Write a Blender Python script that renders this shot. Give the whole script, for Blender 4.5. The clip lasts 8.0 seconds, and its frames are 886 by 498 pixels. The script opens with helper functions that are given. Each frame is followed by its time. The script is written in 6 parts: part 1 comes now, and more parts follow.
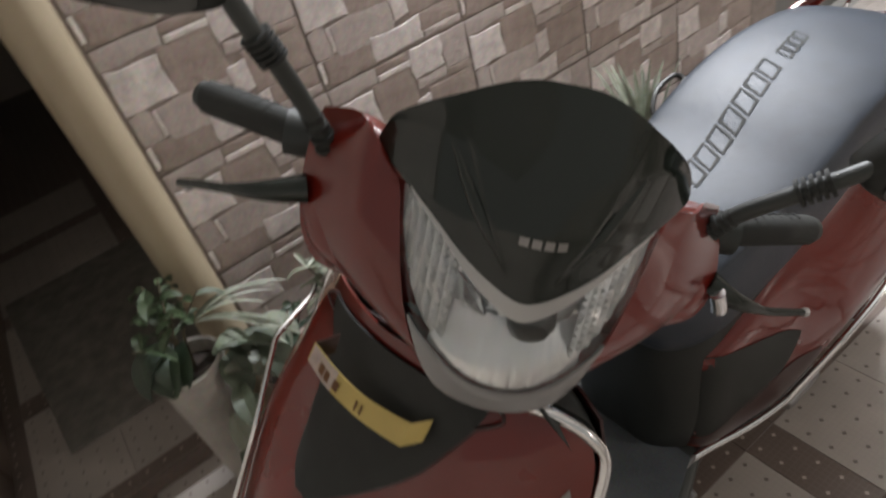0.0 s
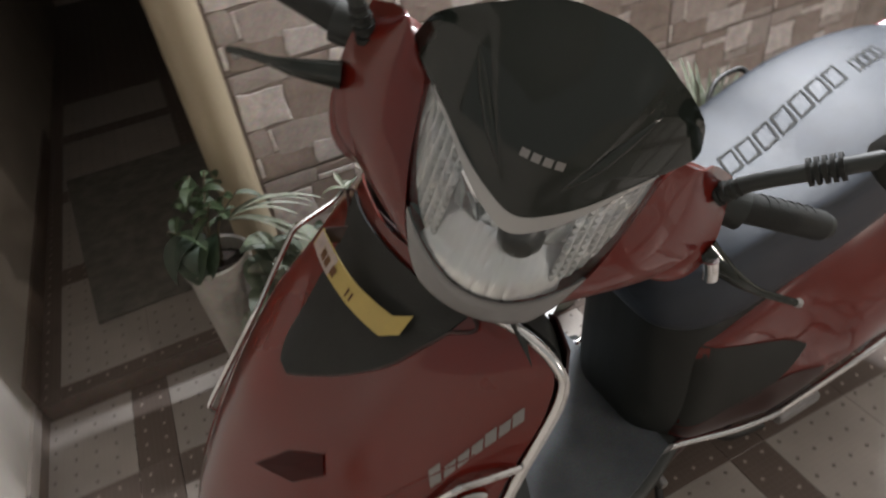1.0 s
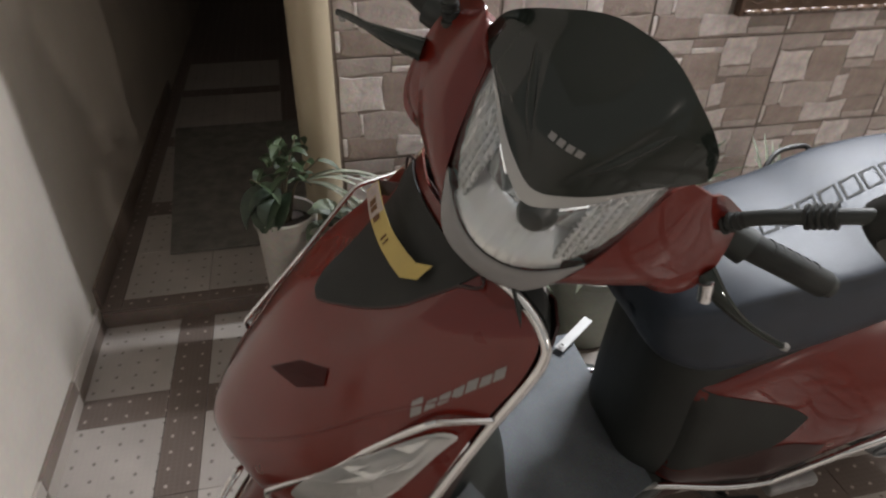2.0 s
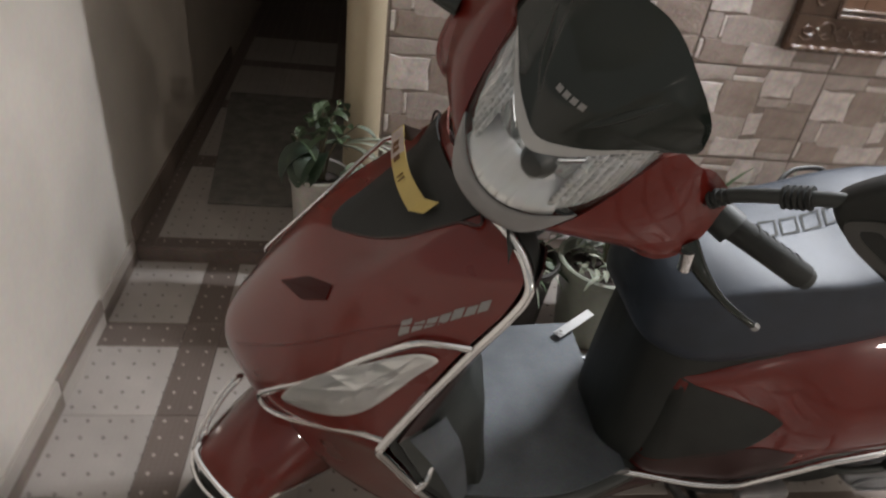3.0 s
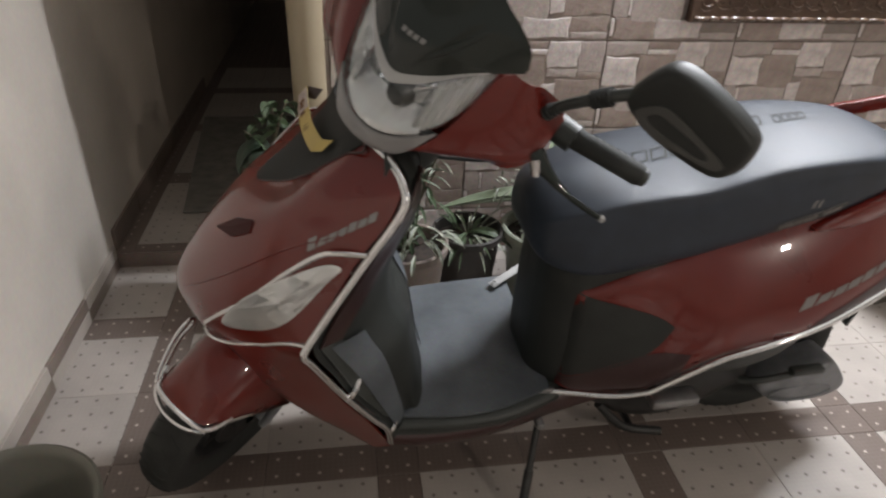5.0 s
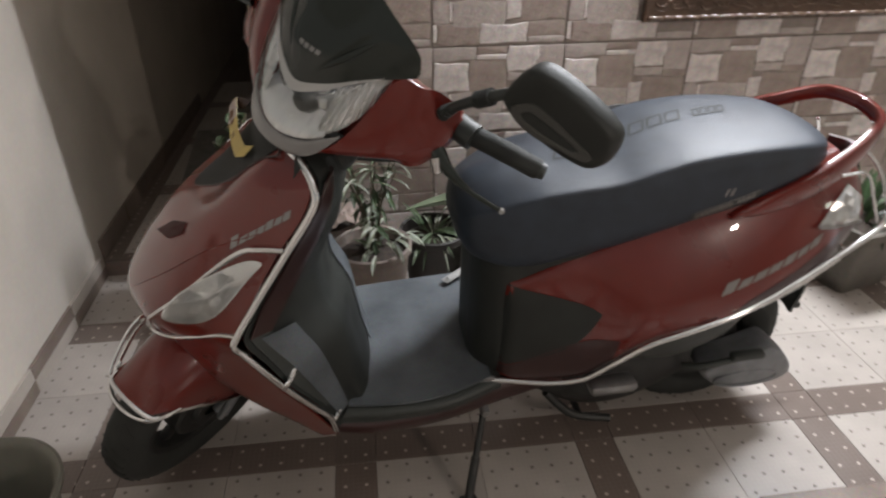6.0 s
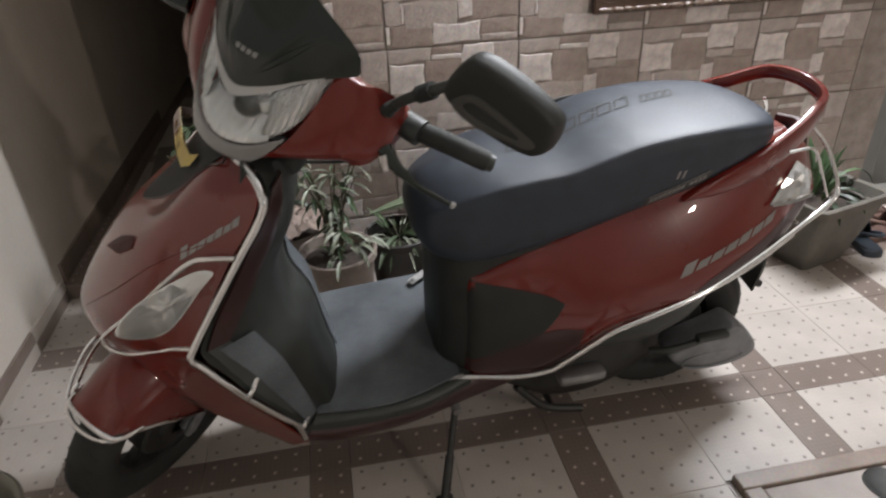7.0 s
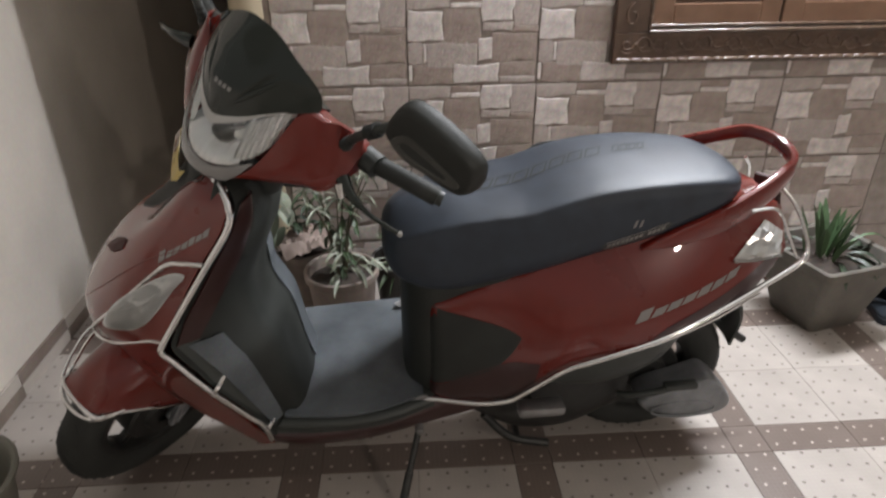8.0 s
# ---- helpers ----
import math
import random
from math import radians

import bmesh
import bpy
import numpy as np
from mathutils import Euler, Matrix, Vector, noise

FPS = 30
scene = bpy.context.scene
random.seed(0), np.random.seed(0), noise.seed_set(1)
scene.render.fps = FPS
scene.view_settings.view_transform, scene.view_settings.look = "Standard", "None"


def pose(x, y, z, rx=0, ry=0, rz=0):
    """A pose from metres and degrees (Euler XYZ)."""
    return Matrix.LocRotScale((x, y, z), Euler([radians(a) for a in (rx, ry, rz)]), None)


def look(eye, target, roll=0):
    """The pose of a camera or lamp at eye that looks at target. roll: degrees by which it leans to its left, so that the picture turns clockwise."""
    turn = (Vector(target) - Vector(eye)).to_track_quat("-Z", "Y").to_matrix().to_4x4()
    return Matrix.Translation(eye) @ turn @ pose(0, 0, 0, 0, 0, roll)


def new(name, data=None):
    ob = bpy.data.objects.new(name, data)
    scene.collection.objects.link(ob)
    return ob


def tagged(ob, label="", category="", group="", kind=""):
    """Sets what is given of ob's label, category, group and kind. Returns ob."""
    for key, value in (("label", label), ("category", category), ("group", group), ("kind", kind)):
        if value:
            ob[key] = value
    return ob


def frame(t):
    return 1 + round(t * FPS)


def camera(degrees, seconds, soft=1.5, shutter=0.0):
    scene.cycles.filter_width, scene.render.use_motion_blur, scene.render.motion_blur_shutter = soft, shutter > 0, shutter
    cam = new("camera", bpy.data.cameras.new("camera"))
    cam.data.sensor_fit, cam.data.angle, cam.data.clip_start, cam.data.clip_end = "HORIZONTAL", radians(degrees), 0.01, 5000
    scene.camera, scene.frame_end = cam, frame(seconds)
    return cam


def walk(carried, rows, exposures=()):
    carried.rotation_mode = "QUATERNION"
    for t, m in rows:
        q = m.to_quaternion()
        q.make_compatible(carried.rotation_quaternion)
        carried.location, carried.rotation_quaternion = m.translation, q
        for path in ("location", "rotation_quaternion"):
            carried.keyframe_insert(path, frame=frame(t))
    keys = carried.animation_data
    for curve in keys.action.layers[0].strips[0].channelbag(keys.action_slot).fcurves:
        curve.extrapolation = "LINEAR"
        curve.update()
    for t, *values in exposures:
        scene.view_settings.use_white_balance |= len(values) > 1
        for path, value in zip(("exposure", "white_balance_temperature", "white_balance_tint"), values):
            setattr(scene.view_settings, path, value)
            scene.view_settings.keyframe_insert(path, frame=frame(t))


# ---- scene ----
cam = camera(68.9, 8.0, 2.2, 0.8)

PATH = [
    (0, (0.223, 0.158, 1.37), (0.926, 1.596, 0.172), -17.5),
    (0.5, (0.223, 0.122, 1.347), (0.815, 1.578, 0.11), -14.5),
    (1, (0.219, 0.082, 1.328), (0.769, 1.564, 0.102), -8.8),
    (1.5, (0.208, 0.024, 1.32), (0.663, 1.58, 0.147), -2.1),
    (2.8, (0.24, -0.149, 1.291), (0.538, 1.495, 0.192), 5.0),
    (3, (0.236, -0.163, 1.279), (0.527, 1.482, 0.179), 7.8),
    (3.5, (0.223, -0.208, 1.255), (0.564, 1.452, 0.192), 11.9),
    (4, (0.222, -0.282, 1.232), (0.608, 1.342, 0.129), 9.1),
    (4.5, (0.274, -0.343, 1.245), (0.626, 1.336, 0.216), 4.7),
    (5.8, (0.516, -0.491, 1.263), (0.723, 1.212, 0.234), 0.5),
    (6, (0.536, -0.504, 1.273), (0.751, 1.207, 0.26), -0.2),
    (6.5, (0.543, -0.532, 1.267), (0.842, 1.142, 0.215), -1.4),
    (7, (0.575, -0.513, 1.257), (0.857, 1.195, 0.257), -2.6),
    (7.5, (0.711, -0.581, 1.272), (0.814, 1.163, 0.298), 0.3),
    (8, (0.768, -0.619, 1.294), (0.863, 1.157, 0.378), -0.6),
]
walk(cam, [(t, look(eye, target, roll)) for t, eye, target, roll in PATH])

# ---- world and light ----
world = bpy.data.worlds.new("night")
scene.world = world
world.use_nodes = True
world.node_tree.nodes["Background"].inputs[0].default_value = (0.36, 0.35, 0.33, 1)
world.node_tree.nodes["Background"].inputs[1].default_value = 0.8


def area_lamp(name, eye, target, sx, sy, power, colour):
    data = bpy.data.lights.new(name, "AREA")
    data.shape, data.size, data.size_y, data.energy, data.color = "RECTANGLE", sx, sy, power, colour
    ob = new(name, data)
    ob.matrix_world = look(eye, target)
    return ob


# a tube light over the stone wall, shining down and up, and a bare bulb across the yard
area_lamp("yard_bulb", (3.26, -3.0, 2.10), (0.9, 1.2, 0.8), 0.12, 0.12, 27, (1.0, 0.87, 0.77))
area_lamp("wall_tube", (2.07, 1.50, 2.22), (2.03, 0.38, 0.92), 1.15, 0.09, 93, (0.905, 0.93, 0.985))
area_lamp("wall_tube_upper_side", (2.07, 1.50, 2.26), (2.05, 0.70, 2.90), 1.15, 0.09, 42, (0.905, 0.93, 0.985))


# ---- materials ----
def material(name, colour, rough=0.5, metal=0.0, vary=0.15, scale=12.0, bump=0.1, fine=120.0, coat=0.0, second=None,
             rough_vary=0.12, spec=0.5, island=0.0, rand=0.0, coat_rough=0.06):
    """A surface with stains at one scale and grain at another, in metres of the thing's own space."""
    m = bpy.data.materials.new(name)
    m.use_nodes = True
    nt = m.node_tree
    n, l = nt.nodes, nt.links
    b = n["Principled BSDF"]
    tc = n.new("ShaderNodeTexCoord")
    big, small = n.new("ShaderNodeTexNoise"), n.new("ShaderNodeTexNoise")
    big.inputs["Scale"].default_value, big.inputs["Detail"].default_value = scale, 5
    small.inputs["Scale"].default_value, small.inputs["Detail"].default_value = fine, 3
    for t in (big, small):
        l.new(tc.outputs["Object"], t.inputs["Vector"])
    two = second or tuple(min(1, c * (1 + vary)) for c in colour)
    one = colour if second else tuple(c * (1 - vary) for c in colour)
    ramp = n.new("ShaderNodeMix")
    ramp.data_type = "RGBA"
    ramp.inputs[6].default_value, ramp.inputs[7].default_value = (*one, 1), (*two, 1)
    spread = n.new("ShaderNodeMapRange")
    spread.inputs[1].default_value, spread.inputs[2].default_value = 0.3, 0.7
    l.new(big.outputs["Fac"], spread.inputs[0])
    l.new(spread.outputs[0], ramp.inputs[0])
    grain = n.new("ShaderNodeMix")
    grain.data_type, grain.blend_type = "RGBA", "MULTIPLY"
    grain.inputs[0].default_value = min(1.0, vary * 1.6)
    l.new(ramp.outputs[2], grain.inputs[6])
    l.new(small.outputs["Color"], grain.inputs[7])
    out = grain.outputs[2]
    if island or rand:
        src = n.new("ShaderNodeNewGeometry") if island else n.new("ShaderNodeObjectInfo")
        hsv = n.new("ShaderNodeHueSaturation")
        mr = n.new("ShaderNodeMapRange")
        amount = island or rand
        mr.inputs[3].default_value, mr.inputs[4].default_value = 1 - amount, 1 + amount
        l.new(src.outputs["Random Per Island" if island else "Random"], mr.inputs[0])
        l.new(mr.outputs[0], hsv.inputs["Value"])
        l.new(out, hsv.inputs["Color"])
        out = hsv.outputs[0]
    l.new(out, b.inputs["Base Color"])
    rr = n.new("ShaderNodeMapRange")
    rr.inputs[3].default_value, rr.inputs[4].default_value = max(0.02, rough - rough_vary), min(1, rough + rough_vary)
    l.new(big.outputs["Fac"], rr.inputs[0])
    l.new(rr.outputs[0], b.inputs["Roughness"])
    b.inputs["Metallic"].default_value = metal
    b.inputs["Specular IOR Level"].default_value = spec
    if coat:
        b.inputs["Coat Weight"].default_value, b.inputs["Coat Roughness"].default_value = coat, coat_rough
        b.inputs["Coat IOR"].default_value = 1.5
    if bump:
        bp = n.new("ShaderNodeBump")
        bp.inputs["Strength"].default_value, bp.inputs["Distance"].default_value = bump, 0.002
        l.new(small.outputs["Fac"], bp.inputs["Height"])
        l.new(bp.outputs[0], b.inputs["Normal"])
    return m


def tile_material(name, colour, dot, rough, dot_size, offset):
    """Ceramic floor tile with small printed lozenges every 5 cm and a faint woven print between."""
    m = material(name, colour, rough, vary=0.10, scale=7, bump=0.05, fine=260, rand=0.05)
    n, l = m.node_tree.nodes, m.node_tree.links
    b = n["Principled BSDF"]
    base = b.inputs["Base Color"].links[0].from_socket
    tc = n.new("ShaderNodeTexCoord")
    sep = n.new("ShaderNodeSeparateXYZ")
    l.new(tc.outputs["Object"], sep.inputs[0])

    def op(kind, a, c=None):
        x = n.new("ShaderNodeMath")
        x.operation = kind
        for i, v in enumerate((a, c)):
            if v is None:
                continue
            if isinstance(v, (int, float)):
                x.inputs[i].default_value = v
            else:
                l.new(v, x.inputs[i])
        return x.outputs[0]

    def off(axis, pitch, o):
        v = op("ADD", sep.outputs[axis], 10 + o)
        v = op("MODULO", v, pitch)
        return op("ABSOLUTE", op("SUBTRACT", v, pitch / 2))

    dx, dy = off(0, 0.05, offset), off(1, 0.05, offset)
    spot = op("LESS_THAN", op("ADD", dx, dy), dot_size)
    wx, wy = off(0, 0.0125, 0.0), off(1, 0.0125, 0.0)
    weave = op("LESS_THAN", op("MINIMUM", wx, wy), 0.0011)
    mix1, mix2 = n.new("ShaderNodeMix"), n.new("ShaderNodeMix")
    for mx in (mix1, mix2):
        mx.data_type = "RGBA"
    l.new(op("MULTIPLY", weave, 0.05), mix1.inputs[0])
    l.new(base, mix1.inputs[6])
    mix1.inputs[7].default_value = (*dot, 1)
    l.new(op("MULTIPLY", spot, 0.74), mix2.inputs[0])
    l.new(mix1.outputs[2], mix2.inputs[6])
    mix2.inputs[7].default_value = (*dot, 1)
    l.new(mix2.outputs[2], b.inputs["Base Color"])
    return m


def clear_plastic(name, tint=(0.9, 0.9, 0.9), see=0.85):
    m = bpy.data.materials.new(name)
    m.use_nodes = True
    n, l = m.node_tree.nodes, m.node_tree.links
    n.remove(n["Principled BSDF"])
    out = n["Material Output"]
    tr, gl, mx, fr = n.new("ShaderNodeBsdfTransparent"), n.new("ShaderNodeBsdfGlossy"), n.new("ShaderNodeMixShader"), n.new("ShaderNodeFresnel")
    tr.inputs[0].default_value = (*(c * see for c in tint), 1)
    gl.inputs["Roughness"].default_value = 0.04
    fr.inputs[0].default_value = 1.5
    l.new(fr.outputs[0], mx.inputs[0])
    l.new(tr.outputs[0], mx.inputs[1])
    l.new(gl.outputs[0], mx.inputs[2])
    l.new(mx.outputs[0], out.inputs[0])
    return m


RED = material("red_paint", (0.140, 0.010, 0.005), 0.30, 0.0, 0.10, 8, 0.02, 900, coat=1.0, spec=0.25, coat_rough=0.025)
MAROON = material("maroon_plastic", (0.040, 0.013, 0.012), 0.35, 0.0, 0.15, 8, 0.02, 900, coat=0.3)
BADGE = material("badge_red", (0.050, 0.009, 0.008), 0.5, 0, 0.1, 30, 0, 300, spec=0.2)
BLACK = material("black_plastic", (0.040, 0.045, 0.041), 0.45, 0, 0.2, 15, 0.15, 700)
DULL = material("dull_black_plastic", (0.026, 0.029, 0.026), 0.55, 0, 0.2, 15, 0.15, 700, spec=0.4)
GLOSS = material("black_gloss", (0.018, 0.023, 0.019), 0.06, 0, 0.1, 6, 0, 300, rough_vary=0.02, spec=0.5)
VINYL = material("seat_vinyl", (0.031, 0.041, 0.056), 0.46, 0, 0.2, 20, 0.25, 900, rough_vary=0.06, spec=0.43)
RUBBER = material("rubber", (0.030, 0.032, 0.029), 0.75, 0, 0.25, 30, 0.3, 500)
MAT_R = material("rubber_mat", (0.080, 0.094, 0.106), 0.55, 0, 0.4, 11, 0.4, 300, second=(0.165, 0.185, 0.202))
CHROME = material("chrome", (0.80, 0.80, 0.80), 0.12, 1, 0.03, 10, 0, 300, rough_vary=0.05)
STEEL = material("dull_steel", (0.36, 0.36, 0.36), 0.4, 0.8, 0.2, 25, 0.1, 400)
DARK_STEEL = material("dark_steel", (0.06, 0.06, 0.058), 0.5, 0.6, 0.25, 25, 0.2, 300)
SILVER = material("silver_plastic", (0.45, 0.45, 0.44), 0.32, 0.3, 0.05, 10, 0, 300)
GREY_PL = material("grey_plastic", (0.062, 0.062, 0.057), 0.35, 0.0, 0.1, 10, 0.05, 500)
CASE = material("cast_cover", (0.26, 0.27, 0.285), 0.42, 0.35, 0.25, 18, 0.2, 250)
REFLECT = material("lamp_reflector", (0.93, 0.93, 0.92), 0.17, 0.60, 0.05, 30, 0.15, 90, rough_vary=0.06)
CUT_MIRROR = material("cut_mirror", (0.95, 0.95, 0.94), 0.10, 0.75, 0.03, 30, 0.1, 90, rough_vary=0.03)
WING_GLASS = material("wing_reflector", (0.86, 0.86, 0.85), 0.18, 0.7, 0.05, 30, 0.1, 90, rough_vary=0.04)
LENS = clear_plastic("lamp_lens", (0.96, 0.97, 0.97), 0.97)
CHIN = material("smoky_clear_plastic", (0.25, 0.245, 0.24), 0.22, 0.0, 0.1, 10, 0.03, 500, coat=0.5)
FADED = material("faded_paper", (0.56, 0.46, 0.41), 0.5, 0, 0.2, 60, 0.03, 300)
YELLOW = material("yellow_strip", (0.58, 0.44, 0.13), 0.45, 0, 0.08, 20, 0.03, 300)
INK = material("brown_ink", (0.16, 0.07, 0.02), 0.6, 0, 0.2, 40, 0, 300)
LOGO = material("silver_logo", (0.27, 0.26, 0.25), 0.35, 0.4, 0.05, 40, 0, 300)
HOUSING = material("mirror_housing_plastic", (0.020, 0.022, 0.019), 0.5, 0, 0.15, 15, 0.1, 700, spec=0.4)
MIRROR = material("mirror_glass", (0.9, 0.9, 0.9), 0.03, 1, 0.0, 5, 0, 300, rough_vary=0.01)

PAINT = material("cream_wall_paint", (0.63, 0.575, 0.507), 0.75, 0, 0.09, 3.0, 0.25, 60)
CEIL = material("white_distemper", (0.72, 0.70, 0.66), 0.8, 0, 0.05, 2, 0.2, 60)
WALL_BED = material("cladding_bed", (0.342, 0.290, 0.258), 0.7, 0, 0.2, 20, 0.3, 120)
JOINT_M = material("dark_joint", (0.15, 0.125, 0.108), 0.85, 0, 0.2, 20, 0.2, 200)
GROUT = material("tile_bed", (0.28, 0.245, 0.22), 0.8, 0, 0.2, 20, 0.3, 200)
ST_WHITE = material("pale_stone", (0.765, 0.700, 0.665), 0.45, 0, 0.20, 30, 0.65, 110, rand=0.04)
ST_GREY = material("grey_stone", (0.476, 0.415, 0.382), 0.45, 0, 0.22, 24, 0.65, 110, second=(0.621, 0.545, 0.502), rand=0.05)
ST_BROWN = material("brown_stone", (0.361, 0.290, 0.253), 0.45, 0, 0.22, 24, 0.65, 110, second=(0.486, 0.400, 0.352), rand=0.05)
T_LIGHT = tile_material("light_floor_tile", (0.464, 0.419, 0.379), (0.105, 0.085, 0.071), 0.33, 0.0056, 0.0)
T_BROWN = tile_material("brown_floor_tile", (0.179, 0.140, 0.119), (0.651, 0.570, 0.494), 0.33, 0.0052, 0.0)
SKIRT = material("brown_skirting_tile", (0.210, 0.160, 0.133), 0.35, 0, 0.3, 9, 0.1, 120, second=(0.315, 0.250, 0.209))
SKIRT_L = material("pale_skirting_tile", (0.483, 0.430, 0.380), 0.35, 0, 0.12, 9, 0.1, 120)
PIPE = material("beige_pipe_paint", (0.38, 0.315, 0.215), 0.45, 0, 0.07, 5, 0.1, 120)
VARNISH = material("varnished_teak", (0.085, 0.052, 0.034), 0.25, 0, 0.3, 22, 0.15, 160, second=(0.14, 0.085, 0.055), coat=1.0, coat_rough=0.08)
WOOD = material("carved_teak", (0.085, 0.050, 0.032), 0.34, 0, 0.3, 22, 0.4, 160, second=(0.14, 0.082, 0.052), coat=0.3)
WOOD2 = material("window_shutter_teak", (0.15, 0.078, 0.045), 0.35, 0, 0.2, 14, 0.2, 160, second=(0.21, 0.115, 0.068), coat=0.3)
SLAB = material("stone_slab", (0.30, 0.26, 0.235), 0.5, 0, 0.15, 9, 0.3, 160)
CEMENT = material("cement_pot", (0.135, 0.122, 0.103), 0.8, 0, 0.2, 12, 0.5, 90)
CLAY = material("mud_brown_pot", (0.30, 0.245, 0.21), 0.75, 0, 0.2, 14, 0.4, 90)
CLAY_D = material("dark_plastic_pot", (0.05, 0.045, 0.04), 0.55, 0, 0.2, 14, 0.2, 90)
WHITEPOT = material("white_pot", (0.50, 0.47, 0.42), 0.55, 0, 0.2, 12, 0.2, 90)
SOIL = material("soil", (0.06, 0.045, 0.035), 0.95, 0, 0.4, 40, 1.0, 120)
LEAF = material("green_leaf", (0.055, 0.095, 0.040), 0.5, 0, 0.3, 30, 0.1, 200, second=(0.11, 0.15, 0.08), island=0.35)
LEAF_P = material("pale_leaf", (0.24, 0.27, 0.19), 0.5, 0, 0.3, 30, 0.1, 200, second=(0.40, 0.42, 0.34), island=0.3)
SAGE = material("sage_leaf", (0.11, 0.14, 0.095), 0.55, 0, 0.25, 30, 0.1, 200, second=(0.17, 0.20, 0.14), island=0.3)
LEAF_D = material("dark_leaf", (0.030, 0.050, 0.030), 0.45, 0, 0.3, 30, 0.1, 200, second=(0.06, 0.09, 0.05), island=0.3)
ALOE = material("aloe_leaf", (0.09, 0.15, 0.07), 0.45, 0, 0.25, 30, 0.1, 200, island=0.25)
ALOE_P = material("pale_thick_leaf", (0.17, 0.22, 0.13), 0.5, 0, 0.2, 18, 0.1, 200, second=(0.25, 0.29, 0.19))
GREENPOT = material("pale_green_pot", (0.30, 0.32, 0.26), 0.5, 0, 0.15, 12, 0.2, 90)
STALK = material("stalk", (0.12, 0.10, 0.06), 0.7, 0, 0.3, 30, 0.1, 200)
SACK = material("crumpled_cloth", (0.36, 0.28, 0.24), 0.85, 0, 0.2, 14, 0.4, 200)
BUCKET = material("grey_green_bucket", (0.20, 0.195, 0.165), 0.5, 0, 0.12, 7, 0.1, 90)
SHOE = material("blue_black_sandal", (0.035, 0.045, 0.06), 0.5, 0, 0.3, 20, 0.2, 200)
SHOE_B = material("brown_sandal", (0.17, 0.10, 0.08), 0.6, 0, 0.25, 20, 0.2, 200)
DARK_SHEET = material("dark_floor_sheet", (0.25, 0.235, 0.21), 0.9, 0, 0.25, 20, 0.8, 200)
DOORM = material("grey_door_paint", (0.20, 0.205, 0.20), 0.5, 0, 0.1, 4, 0.1, 90)


# ---- mesh helpers ----
def empty(name, m=None):
    ob = new(name)
    ob.empty_display_size = 0.05
    if m is not None:
        ob.matrix_world = m
    return ob


def part(name, bm, mat, parent=None, label="", smooth=True, angle=40):
    bmesh.ops.recalc_face_normals(bm, faces=bm.faces)
    me = bpy.data.meshes.new(name)
    for f in bm.faces:
        f.smooth = smooth
    if smooth:
        for e in bm.edges:
            if len(e.link_faces) == 2 and e.calc_face_angle(0) > radians(angle):
                e.smooth = False
    bm.to_mesh(me)
    bm.free()
    me.materials.append(mat)
    ob = new(name, me)
    if parent is not None:
        ob.parent = parent
    if label:
        ob["label"] = label
    return ob


def spline(pts, n, closed=False):
    """n points along a smooth curve through pts."""
    p = [Vector(q) for q in pts]
    k = len(p)
    if k == 2:
        return [p[0].lerp(p[1], i / (n - 1)) for i in range(n)]
    get = (lambda i: p[i % k]) if closed else (lambda i: p[i] if 0 <= i < k else (p[0] * 2 - p[1] if i < 0 else p[-1] * 2 - p[-2]))
    spans = k if closed else k - 1
    out = []
    for i in range(n):
        s = spans * i / (n if closed else n - 1)
        j = min(int(s), spans - 1)
        t = s - j
        a, b, c, d = get(j - 1), get(j), get(j + 1), get(j + 2)
        out.append(0.5 * (2 * b + (c - a) * t + (2 * a - 5 * b + 4 * c - d) * t * t + (3 * b - a - 3 * c + d) * t ** 3))
    return out


def skin(rows, nu, nv, round_v=False, thick=0.0, caps=False, shape=None):
    """A smooth surface through rows of points; thick gives a sheet depth, caps close a tube of rows."""
    dense = [spline(r, nv, round_v) for r in rows]
    cols = [spline([d[j] for d in dense], nu) for j in range(nv)]
    bm = bmesh.new()
    g = [[bm.verts.new(shape(cols[j][i]) if shape else cols[j][i]) for j in range(nv)] for i in range(nu)]
    span = nv if round_v else nv - 1
    for i in range(nu - 1):
        for j in range(span):
            bm.faces.new((g[i][j], g[i][(j + 1) % nv], g[i + 1][(j + 1) % nv], g[i + 1][j]))
    if caps and round_v:
        for row in (g[0], g[-1]):
            c = bm.verts.new(sum((v.co for v in row), Vector()) / nv)
            for j in range(nv):
                bm.faces.new((row[j], row[(j + 1) % nv], c))
    if thick:
        solid(bm, thick)
    return bm


def solid(bm, thick):
    bmesh.ops.recalc_face_normals(bm, faces=bm.faces)
    bm.normal_update()
    bmesh.ops.solidify(bm, geom=bm.faces[:], thickness=thick)


